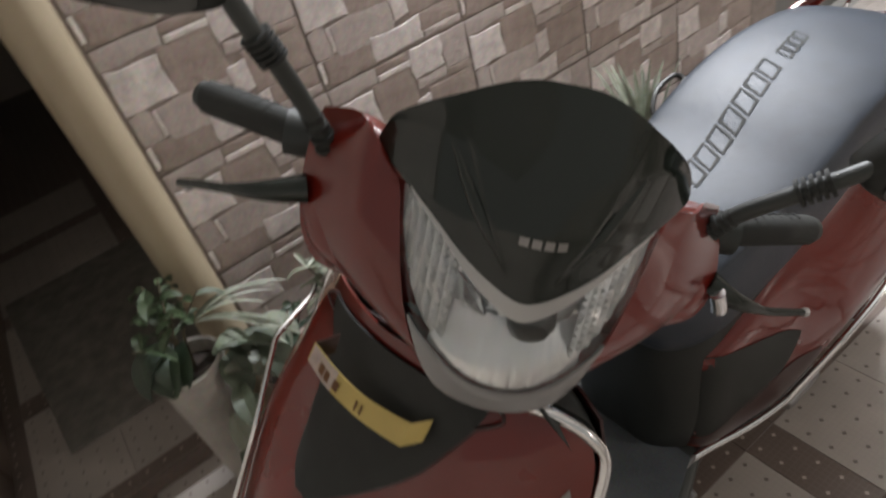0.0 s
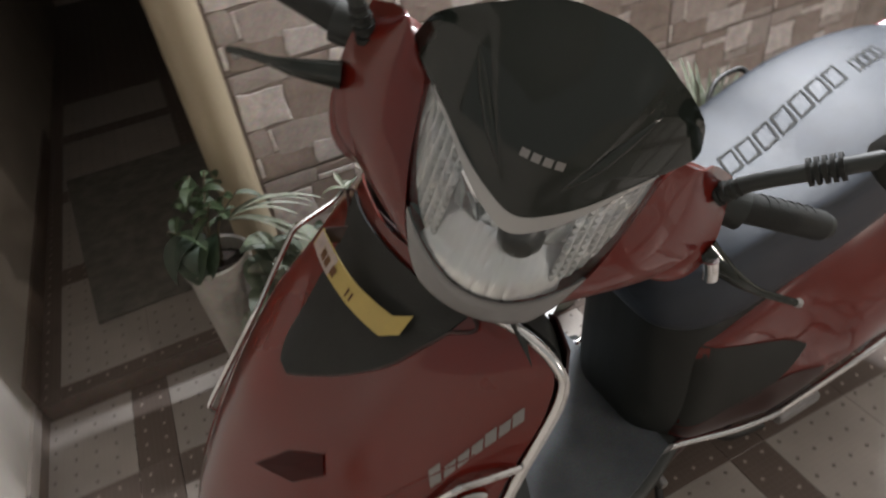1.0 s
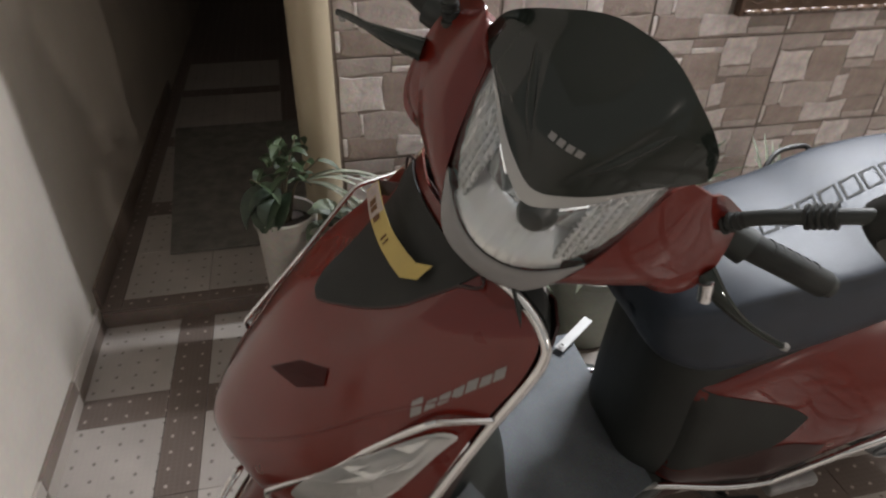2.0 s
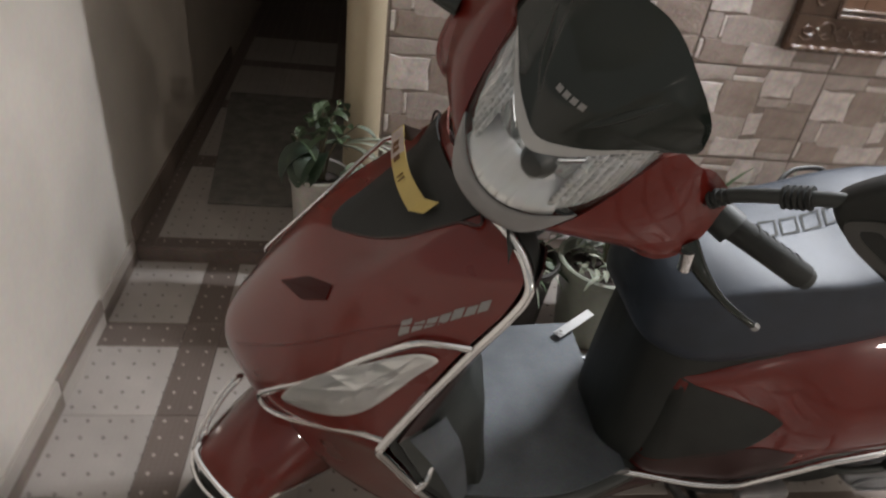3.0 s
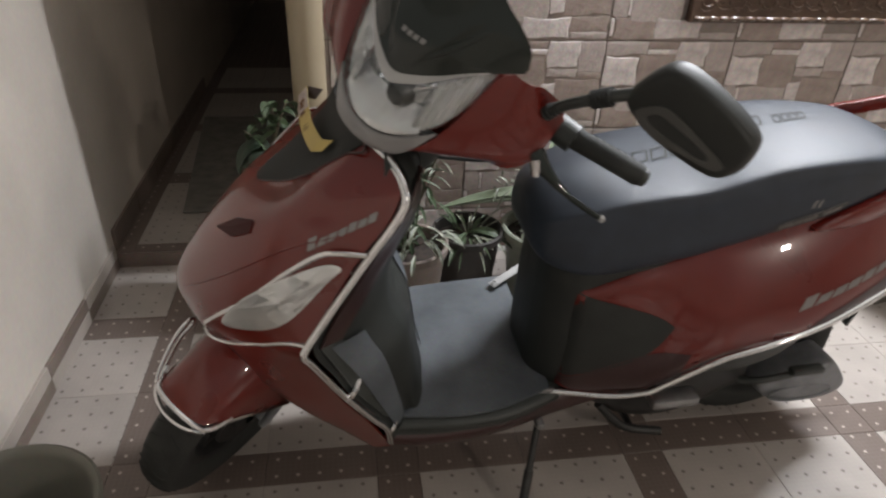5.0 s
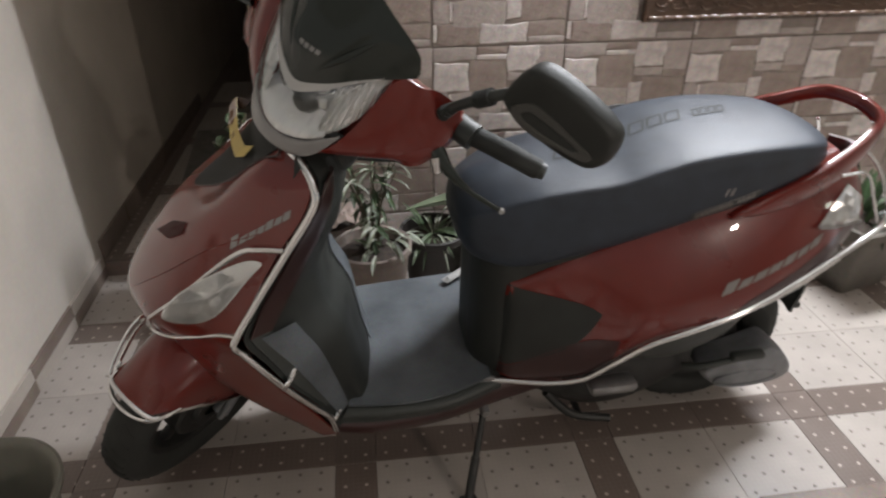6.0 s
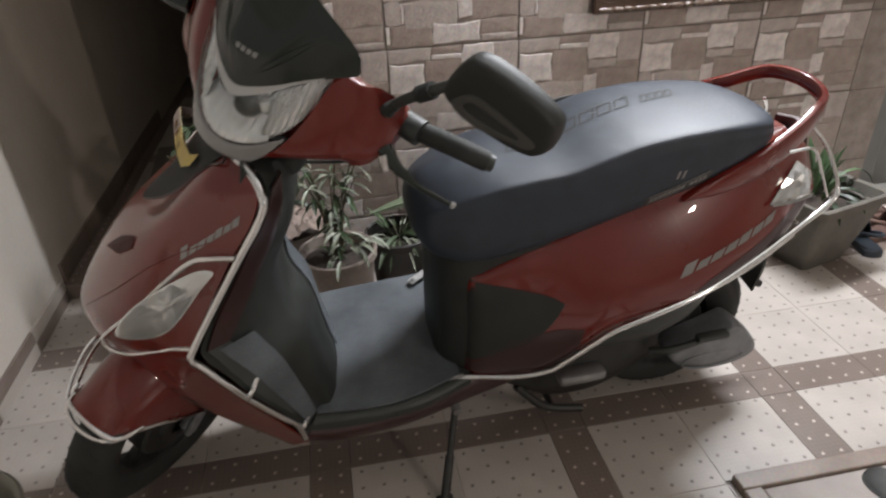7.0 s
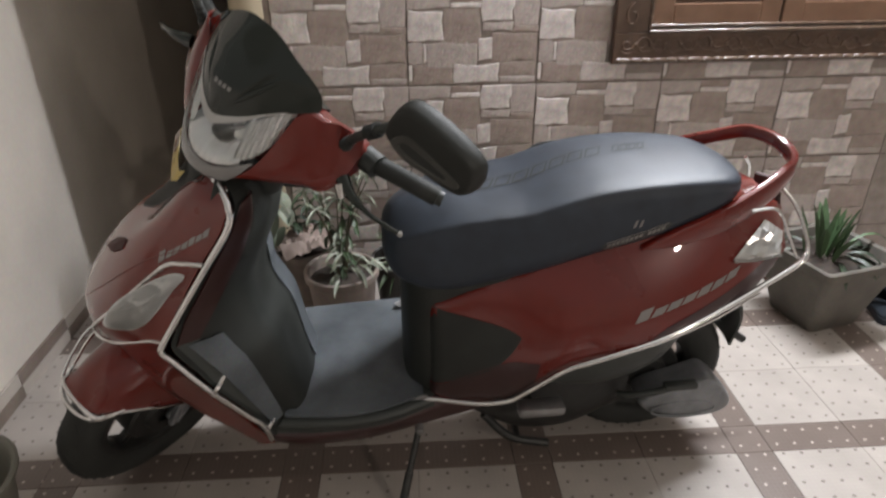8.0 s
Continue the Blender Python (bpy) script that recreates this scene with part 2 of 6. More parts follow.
def tube(pts, r, n=0, seg=10, closed=False, taper=None):
    """A round bar along a smooth curve through pts."""
    p = spline(pts, n, closed) if n else [Vector(q) for q in pts]
    k = len(p)
    bm = bmesh.new()
    rings = []
    side = None
    for i, q in enumerate(p):
        a, b = p[(i - 1) % k if closed else max(i - 1, 0)], p[(i + 1) % k if closed else min(i + 1, k - 1)]
        d = (b - a).normalized()
        if side is None:
            side = d.cross(Vector((0, 0, 1)) if abs(d.z) < 0.9 else Vector((0, 1, 0))).normalized()
        side = (side - d * side.dot(d)).normalized()
        up = d.cross(side)
        rr = r * (taper(i / max(1, k - 1)) if taper else 1)
        rings.append([bm.verts.new(q + rr * (math.cos(w) * side + math.sin(w) * up)) for w in (2 * math.pi * j / seg for j in range(seg))])
    for i in range(k if closed else k - 1):
        r0, r1 = rings[i], rings[(i + 1) % k]
        for j in range(seg):
            bm.faces.new((r0[j], r0[(j + 1) % seg], r1[(j + 1) % seg], r1[j]))
    if not closed:
        bm.faces.new(rings[0])
        bm.faces.new(rings[-1])
    return bm


def lathe(profile, seg=40, m=None, wobble=0.0):
    """A turned shape from (radius, height) pairs round z; the pose m sets it in place."""
    bm = bmesh.new()
    rings = []
    for r, z in profile:
        if r < 1e-5:
            rings.append([bm.verts.new((0, 0, z))])
        else:
            rings.append([bm.verts.new((r * (1 + wobble * math.sin(3 * w + 1)) * math.cos(w), r * (1 + wobble * math.sin(2 * w)) * math.sin(w), z)) for w in (2 * math.pi * j / seg for j in range(seg))])
    for a, b in zip(rings, rings[1:]):
        for j in range(seg):
            q = [a[j % len(a)], a[(j + 1) % len(a)], b[(j + 1) % len(b)], b[j % len(b)]]
            q = list(dict.fromkeys(q))
            if len(q) > 2:
                bm.faces.new(q)
    if m is not None:
        bm.transform(m)
    return bm


def block(x0, x1, y0, y1, z0, z1, bevel=0.0, seg=2):
    bm = bmesh.new()
    bmesh.ops.create_cube(bm, size=1)
    for v in bm.verts:
        v.co = Vector((x0 + (v.co.x + 0.5) * (x1 - x0), y0 + (v.co.y + 0.5) * (y1 - y0), z0 + (v.co.z + 0.5) * (z1 - z0)))
    if bevel:
        bmesh.ops.bevel(bm, geom=bm.edges[:], offset=bevel, segments=seg, profile=0.5, affect="EDGES")
    return bm


def prism(outline, depth, m=None, bevel=0.0, seg=2):
    """A flat outline in x and y, raised by depth along z, its upper rim rounded."""
    bm = bmesh.new()
    low = [bm.verts.new((x, y, 0)) for x, y in outline]
    top = [bm.verts.new((x, y, depth)) for x, y in outline]
    k = len(low)
    bm.faces.new(low[::-1])
    f = bm.faces.new(top)
    for j in range(k):
        bm.faces.new((low[j], low[(j + 1) % k], top[(j + 1) % k], top[j]))
    if bevel:
        bmesh.ops.bevel(bm, geom=list(f.edges), offset=bevel, segments=seg, profile=0.5, affect="EDGES")
    if m is not None:
        bm.transform(m)
    return bm


def merged(*bms):
    out = bmesh.new()
    for b in bms:
        me = bpy.data.meshes.new("tmp")
        b.to_mesh(me)
        b.free()
        out.from_mesh(me)
        bpy.data.meshes.remove(me)
    return out


# ---- the porch ----
WALL_Y, LEFT_X, STEP_Y, STEP_Z, TOP = 1.655, -0.435, 1.62, 0.06, 2.9


def structure(name, bm, mat, label, smooth=False, parent=None):
    return tagged(part(name, bm, mat, parent, smooth=smooth), label, kind="structure")


floor = structure("floor", block(LEFT_X - .15, 5.2, -4.2, STEP_Y, -0.2, -0.004), GROUT, "tiled porch floor of pale dotted tiles with brown borders")
step = structure("floor_passage", block(LEFT_X - .15, 0.42, STEP_Y, 6.2, -0.2, STEP_Z - .006), GROUT, "raised tiled passage floor one low step up")
wall_n = structure("wall_north", block(0.272, 2.74, WALL_Y, WALL_Y + .16, 0.0, TOP), WALL_BED, "porch wall clad in irregular stone-look tiles")
structure("wall_west", block(LEFT_X - .15, LEFT_X, .72, 6.2, 0.0, TOP), PAINT, "plain cream painted wall")
structure("wall_west_low", block(LEFT_X - .15, LEFT_X, -4.2, .72, 0.0, 1.22), PAINT, "low cream painted wall open to the night above")
structure("wall_passage", block(0.272, 0.42, WALL_Y + .16, 6.2, 0.0, TOP), PAINT, "painted wall of the dark passage")
structure("wall_passage_end", block(LEFT_X - .15, 0.42, 6.2, 6.35, 0.0, TOP), PAINT, "painted end wall of the dark passage")
structure("wall_north_return", block(3.72, 5.2, WALL_Y, WALL_Y + .16, 0.0, TOP), PAINT, "plain painted porch wall")
structure("wall_over_door", block(2.74, 3.72, WALL_Y, WALL_Y + .16, 2.08, TOP), PAINT, "painted wall over the door")
structure("wall_east", block(5.2, 5.35, -1.85, WALL_Y + .16, 0.0, TOP), PAINT, "plain painted porch wall")
structure("wall_east_low", block(5.2, 5.35, -4.2, -1.85, 0.0, 1.3), PAINT, "low painted yard wall")
structure("wall_south", block(LEFT_X - .15, 5.35, -4.35, -4.2, 0.0, 1.3), PAINT, "low painted yard wall")
# the porch roof ends over the yard and overhangs the low wall; beyond it is the night sky
structure("ceiling", block(-1.40, 5.35, -1.85, WALL_Y + .16, TOP, TOP + .15), CEIL, "plain white porch ceiling")
structure("ceiling_passage", block(LEFT_X - .15, .42, 2.7, 6.35, TOP, TOP + .15), CEIL, "plain ceiling over the back of the passage")
door = tagged(empty("door_1", pose(2.78, WALL_Y + .04, 0)), "grey painted door in the porch wall", kind="structure")
part("door_leaf", block(0.03, .91, 0, .04, .01, 2.04, .003), DOORM, door, smooth=False)
part("door_frame", merged(block(-.04, .03, -.03, .08, 0, 2.08, .004), block(.91, .94, -.03, .08, 0, 2.08, .004), block(.03, .91, -.03, .08, 2.04, 2.08, .004)), DOORM, door, smooth=False)

# low skirting of brown tiles along the cream wall
skirt = tagged(empty("baseboard", pose(0, 0, 0)), "brown tile skirting along the cream wall", kind="structure")
random.seed(5)
y = 1.61
k = 0
while y > -.6:
    for low, mat_ in ((0.0, SKIRT if k % 2 == 0 else SKIRT_L), (.043, SKIRT_L if k % 2 == 0 else SKIRT)):
        part("skirting_tile", block(LEFT_X, LEFT_X + .010, y - .302, y, low, low + .042, .0015), mat_, skirt, smooth=False)
    y -= .304
    k += 1
for k in range(6):
    part("skirting_tile", block(LEFT_X, LEFT_X + .010, 1.63 + .30 * k, 1.926 + .30 * k, STEP_Z, STEP_Z + .078, .002), SKIRT, skirt, smooth=False)
part("skirting_rest", block(LEFT_X, LEFT_X + .010, -4.2, y, 0.0, .078, .002), SKIRT, skirt, smooth=False)

# downpipe at the end of the stone wall
pipe = tagged(empty("downpipe", pose(.262, 1.6045, 0)), "beige painted round downpipe at the wall corner", "pipe")
part("pipe_shaft", lathe([(.052, STEP_Z * 0), (.052, .35), (.0525, 1.2), (.052, TOP)], 40), PIPE, pipe)
part("pipe_socket", lathe([(.052, 1.62), (.060, 1.625), (.060, 1.72), (.052, 1.725)], 40), PIPE, pipe)

# carved window
WX, WZ = 1.478, .832
window = tagged(empty("window_1", pose(WX, WALL_Y, WZ)), "carved dark teak window with panelled shutters", kind="structure")
WW, WH = 1.16, 1.25
part("window_frame", merged(block(0, WW, -.032, -.002, 0, .105, .004), block(0, .12, -.032, -.002, .105, WH - .105, .004), block(WW - .12, WW, -.032, -.002, .105, WH - .105, .004), block(0, WW, -.032, -.002, WH - .105, WH, .004)), WOOD, window, smooth=False)
part("inner_moulding", merged(tube([(.118, -.034, .108), (WW - .118, -.034, .108)], .007, seg=10), tube([(.118, -.034, WH - .108), (WW - .118, -.034, WH - .108)], .007, seg=10), tube([(.12, -.034, .108), (.12, -.034, WH - .108)], .007, seg=10), tube([(WW - .12, -.034, .108), (WW - .12, -.034, WH - .108)], .007, seg=10),
                             tube([(.128, -.028, .126), (WW - .128, -.028, .126)], .006, seg=10)), VARNISH, window)
beads = []
k = 0
x = .012
random.seed(8)
while x < WW - .01:
    w = .036 + .014 * (k % 3 == 0)
    beads.append(tube([(x, -.036, .014), (x + w * .15, -.037, .014), (x + w * .85, -.037, .014), (x + w, -.036, .014)], .0085, seg=10, taper=lambda t: .6 if t in (0, 1) else 1.0))
    x += w + .0015
    k += 1
part("bead_moulding", merged(*beads), VARNISH, window, "turned bead moulding")
scrolls = []
for k in range(21):
    cx = .05 + k * .0525
    s = 1 if k % 2 else -1
    pts = [(cx + .026 * math.cos(a) * (1 - a / 9), -.032, .066 + s * (.020 + .006 * (k % 3)) * math.sin(a) * (1 - a / 9)) for a in [i * .42 for i in range(16)]]
    scrolls.append(tube(pts, .0042, 34, 6, taper=lambda t: 1.1 - .6 * t))
    scrolls.append(tube([(cx - .022, -.031, .045 + .012 * (k % 2)), (cx, -.032, .036 + .006 * (k % 3)), (cx + .024, -.031, .044)], .0035, 8, 6))
    scrolls.append(lathe([(0, .007), (.006, .005), (.009, 0)], 10, Matrix.Translation((cx + .028, -.031, .064)) @ Matrix.Rotation(radians(90), 4, "X")))
for k in range(10):
    cz = .16 + k * .10
    s = 1 if k % 2 else -1
    pts = [(.058 + s * .026 * math.sin(a) * (1 - a / 9), -.033, cz + .040 * math.cos(a) * (1 - a / 9)) for a in [i * .42 for i in range(16)]]
    scrolls.append(tube(pts, .0045, 34, 6, taper=lambda t: 1.1 - .6 * t))
part("carving", merged(*scrolls), WOOD, window, "carved scroll relief")
for k in range(2):
    x0 = .13 + k * .45
    sh = part("shutter", merged(block(x0, x0 + .07, -.022, -.003, .13, WH - .13, .003), block(x0 + .37, x0 + .44, -.022, -.003, .13, WH - .13, .003), block(x0 + .07, x0 + .37, -.022, -.003, .13, .195, .003), block(x0 + .07, x0 + .37, -.022, -.003, WH - .195, WH - .13, .003)), WOOD2, window, smooth=False)
    part("shutter_panel", block(x0 + .075, x0 + .365, -.016, -.003, .20, WH - .20, .008), WOOD2, sh, smooth=False)

# sump cover slab
slab = tagged(empty("sump_cover", pose(1.385, .395, 0)), "brown stone sump cover with raised rim and lifting hole", "cover")
part("cover_frame", merged(block(0, 1.0, -.045, 0, -.003, .022, .004), block(0, .045, -.90, -.045, -.003, .022, .004), block(.955, 1.0, -.90, -.045, -.003, .022, .004), block(0, 1.0, -.945, -.90, -.003, .022, .004)), SKIRT, slab, smooth=False)
part("cover_plate", block(.048, .952, -.897, -.048, -.003, .016, .004), SLAB, slab, smooth=False)
part("lifting_hole", lathe([(.0, .0175), (.030, .0172), (.040, .019), (.047, .0205), (.052, .017)], 24, Matrix.Translation((.325, -.10, 0)), .06), DARK_STEEL, slab, "dark rusty lifting recess")


# ---- the scooter ----
# its own space: x to the rear, y to its right, z up, standing over its front tyre's contact line
SC = Matrix.Translation((0, 0.72, 0)) @ pose(0, 0, 0, 0, 0, 2.9) @ pose(0, 0, 0, 5.5)
AXLE = Vector((0.023, 0, 0))
STEER = Matrix.Translation(AXLE) @ Matrix.Rotation(radians(50), 4, Vector((math.sin(radians(28)), 0, math.cos(radians(28))))) @ Matrix.Translation(Vector((0, -.008, 0)) - AXLE)
scooter = tagged(empty("scooter", SC), "glossy dark red motor scooter leaning on its side stand", "scooter")


def sc(name, bm, mat, parent=None, label="", turned=False, angle=40):
    if turned:
        bm.transform(STEER)
    return part(name, bm, mat, parent or scooter, label, angle=angle)


def full(half):
    """A row across the scooter from its right half, given from the middle outwards."""
    return [(x, -y, z) for x, y, z in half[:0:-1]] + list(half)


from mathutils.bvhtree import BVHTree


def tree(ob):
    me = ob.data
    return BVHTree.FromPolygons([v.co for v in me.vertices], [list(p.vertices) for p in me.polygons])


def stuck(target, corners, way, lift=0.0012, nu=8, nv=2):
    """A thin film with four corners, laid on a surface along a direction."""
    bm = bmesh.new()
    a, b, c, d = (Vector(q) for q in corners)
    way = Vector(way).normalized()
    grid = []
    for i in range(nu + 1):
        row = []
        for j in range(nv + 1):
            u, v = i / nu, j / nv
            p = a.lerp(b, u).lerp(d.lerp(c, u), v)
            hit = target.ray_cast(p - way * 0.12, way, 0.4)
            row.append(bm.verts.new((hit[0] if hit[0] is not None else p) - way * lift))
        grid.append(row)
    for i in range(nu):
        for j in range(nv):
            bm.faces.new((grid[i][j], grid[i + 1][j], grid[i + 1][j + 1], grid[i][j + 1]))
    return bm


def letters(target, start, end, up, way, count, slant=0.35, gap=0.28, tall=None, lift=0.0015):
    """A row of plain slanted blocks in place of a word mark."""
    a0, e, up = Vector(start), Vector(end), Vector(up)
    step = (e - a0) / count
    bars = []
    for i in range(count):
        h = up * ((tall or [1.0] * count)[i])
        a, b, shift = a0 + step * (i + gap / 2), a0 + step * (i + 1 - gap / 2), step * slant
        bars.append(stuck(target, (a, b, b + h + shift, a + h + shift), way, lift, 3, 3))
    return bars


def marks_on(parent, bars, mat, label):
    for b in bars:
        sc("mark_block", b, mat, parent, label)


# front apron
APRON = [
    [(.365, 0, .925), (.372, .06, .925), (.385, .11, .918), (.41, .16, .90)],
    [(.29, 0, .86), (.302, .07, .858), (.345, .15, .862), (.432, .214, .87)],
    [(.232, 0, .805), (.245, .085, .80), (.30, .17, .806), (.414, .233, .822)],
    [(.17, 0, .745), (.185, .10, .74), (.255, .19, .75), (.365, .240, .755)],
    [(.088, 0, .65), (.115, .10, .65), (.185, .19, .66), (.30, .255, .65)],
    [(.043, 0, .56), (.075, .09, .57), (.13, .165, .58), (.273, .262, .598)],
    [(.10, 0, .49), (.115, .08, .49), (.155, .155, .505), (.285, .258, .56)],
    [(.20, 0, .44), (.19, .08, .44), (.20, .165, .42), (.33, .242, .45)],
    [(.28, 0, .36), (.27, .09, .345), (.262, .170, .345), (.375, .222, .36)],
    [(.36, 0, .28), (.355, .10, .27), (.335, .170, .272), (.41, .202, .275)],
    [(.40, 0, .22), (.40, .10, .21), (.385, .165, .212), (.425, .19, .235)],
]
def slimmer_right(p):
    """The right flank stands a little flatter than the left one."""
    x, y, z = p
    k = min(1.0, max(0.0, (z - .50) / .10)) * min(1.0, max(0.0, (.93 - z) / .06))
    return (x, y - k * float(np.interp(y, (0, .09, .18, .25), (0, .013, .024, .006))), z) if y > 0 else p


def sunk(p):
    """The nose panel lies in a shallow hollow of the apron."""
    a = max(0.0, 1 - (p.y / .15) ** 2) * min(1.0, max(0.0, (p.z - .72) / .09)) * min(1.0, max(0.0, (.925 - p.z) / .05))
    k = .026 * a * a * (3 - 2 * a)
    return Vector((p.x + .45 * k, p.y, p.z - .9 * k))


apron = sc("front_apron", skin([[slimmer_right(p) for p in full(r)] for r in APRON], 60, 49, thick=-0.004, shape=sunk), RED, label="glossy dark red front apron")
apron_tree = tree(apron)
# raised crease along each side of the nose
for s in (-1, 1):
    line = [(.085, .105, .583), (.165, .165, .665), (.255, .2, .738), (.33, .226, .775)]
    pts = []
    for x, y, z in spline([(x, s * y, z) for x, y, z in line], 14):
        hit = apron_tree.ray_cast(Vector((x - 0.08, y * 1.5, z + 0.02)), Vector((0.6, -s * 0.8, -0.05)).normalized(), 0.4)
        pts.append(hit[0] if hit[0] is not None else Vector((x, y, z)))
    sc("crease", tube(pts, 0.0018, seg=6), RED, apron)

# black nose panel over the apron
def nose_row(z, y0, y1, n=7):
    row = []
    for i in range(n):
        y = y0 + (y1 - y0) * i / (n - 1)
        hit = apron_tree.ray_cast(Vector((0.0, y, z + 0.16)), Vector((1, 0, -0.45)).normalized(), 1.0)
        p = hit[0] if hit[0] is not None else Vector((0.3, y, z))
        edge = min(i, n - 1 - i) / (n // 2)
        row.append(p + Vector((-0.45, 0, 0.9)) * (0.0008 + 0.002 * min(1, edge * 2)))
    return row


NOSE = [nose_row(.700, .000, .022), nose_row(.717, -.022, .046), nose_row(.755, -.062, .062), nose_row(.81, -.106, .074), nose_row(.855, -.128, .082), nose_row(.885, -.14, .088), nose_row(.915, -.145, .09)]
nose = sc("number_plate_panel", skin(NOSE, 28, 25, thick=-0.003), RUBBER, label="black number plate panel")
lip = [r[0] for r in NOSE] + [r[-1] for r in NOSE[::-1]]
sc("panel_lip", tube(lip, .0022, 90, 6), MAROON, nose, "dark red lip")
# yellow strip on its bent paper carrier
LEAN = Vector((.005, -.016, .012))
strip_rows = [[(.285, .062, .888), (.300, .060, .905)], [(.283, .035, .868), (.300, .03, .887)], [(.286, -.005, .855), (.303, -.008, .876)],
              [(.292, -.04, .85), (.31, -.042, .872)], [(.299, -.071, .850), (.318, -.072, .871)]]
strip = sc("number_strip", skin([[Vector(a) + LEAN, Vector(a).lerp(Vector(b), .5) + LEAN, Vector(b) + LEAN] for a, b in strip_rows], 30, 5, thick=0.001), YELLOW, label="bent yellow paper number strip")
st = tree(strip)
tab = [Vector(p) + LEAN for p in ((.299, -.071, .850), (.318, -.072, .871), (.334, -.090, .878), (.3155, -.089, .859))]
bm = bmesh.new()
bm.faces.new([bm.verts.new(p) for p in tab])
solid(bm, .001)
sc("folded_tab", bm, YELLOW, strip)
back_ = [Vector(p) + LEAN for p in ((.285, .062, .888), (.300, .060, .905), (.326, .050, .902), (.312, .050, .884))]
bm = bmesh.new()
bm.faces.new([bm.verts.new(p) for p in back_])
solid(bm, .0015)
sc("carrier", bm, MAROON, strip, "dark maroon carrier end")
sp_a, sp_b = spline([a for a, b in strip_rows], 101), spline([b for a, b in strip_rows], 101)
for u0, u1 in ((.01, .12), (.12, .22), (.22, .30)):
    c4 = [sp_a[int(u0 * 100)] + LEAN, sp_a[int(u1 * 100)] + LEAN, sp_b[int(u1 * 100)] + LEAN, sp_b[int(u0 * 100)] + LEAN]
    sc("faded_end", stuck(st, [q.lerp(sum(c4, Vector()) / 4, .03) for q in c4], (0.75, 0.1, -0.65), 0.0006, 4, 3), FADED, strip, "faded pinkish paper end")
for k, (u, w) in enumerate(((0.14, 0.012), (0.21, 0.010), (0.30, 0.010), (0.50, 0.005), (0.55, 0.005))):
    p = sp_a[int(u * 100)] + LEAN
    q = sp_a[min(100, int((u + w * 5) * 100))] + LEAN
    e = Vector((0.013, -0.002, 0.015))
    sc("ink_bar", stuck(st, (p + e * .25, q + e * .25, q + e * .85, p + e * .85), (0.75, 0.1, -0.65), 0.001, 3, 2), INK, strip)

# diamond badge and word marks
badge = [(.150, -.052, .703), (.184, -.083, .742), (.216, -.118, .757), (.208, -.133, .743), (.176, -.108, .720)]
bq = []
for x, y, z in badge:
    hit = apron_tree.ray_cast(Vector((x - .1, y - .03, z + .06)), Vector((.8, .25, -.5)).normalized(), .4)
    bq.append((hit[0] or Vector((x, y, z))) + Vector((-.8, -.25, .5)) * 0.003)
bb = bmesh.new()
top = [bb.verts.new(q) for q in bq]
ctr = bb.verts.new(sum(bq, Vector()) / 5 + Vector((-.8, -.3, .5)) * 0.004)
for i in range(5):
    bb.faces.new((top[i], top[(i + 1) % 5], ctr))
sc("badge", bb, BADGE, apron, "dark red diamond badge", angle=10)
marks_on(apron, letters(apron_tree, (.289, -.21, .757), (.388, -.235, .820), (-.0018, .0052, .0102), (.6, .75, -.1), 7, gap=.16, tall=[1.45, .85, .85, .85, 1, .85, 1]), LOGO, "silver slanted mark")
marks_on(apron, letters(apron_tree, (.205, -.18, .678), (.275, -.2, .732), (-.003, .008, .016), (.6, .75, -.1), 3, lift=.0006), RED, "")

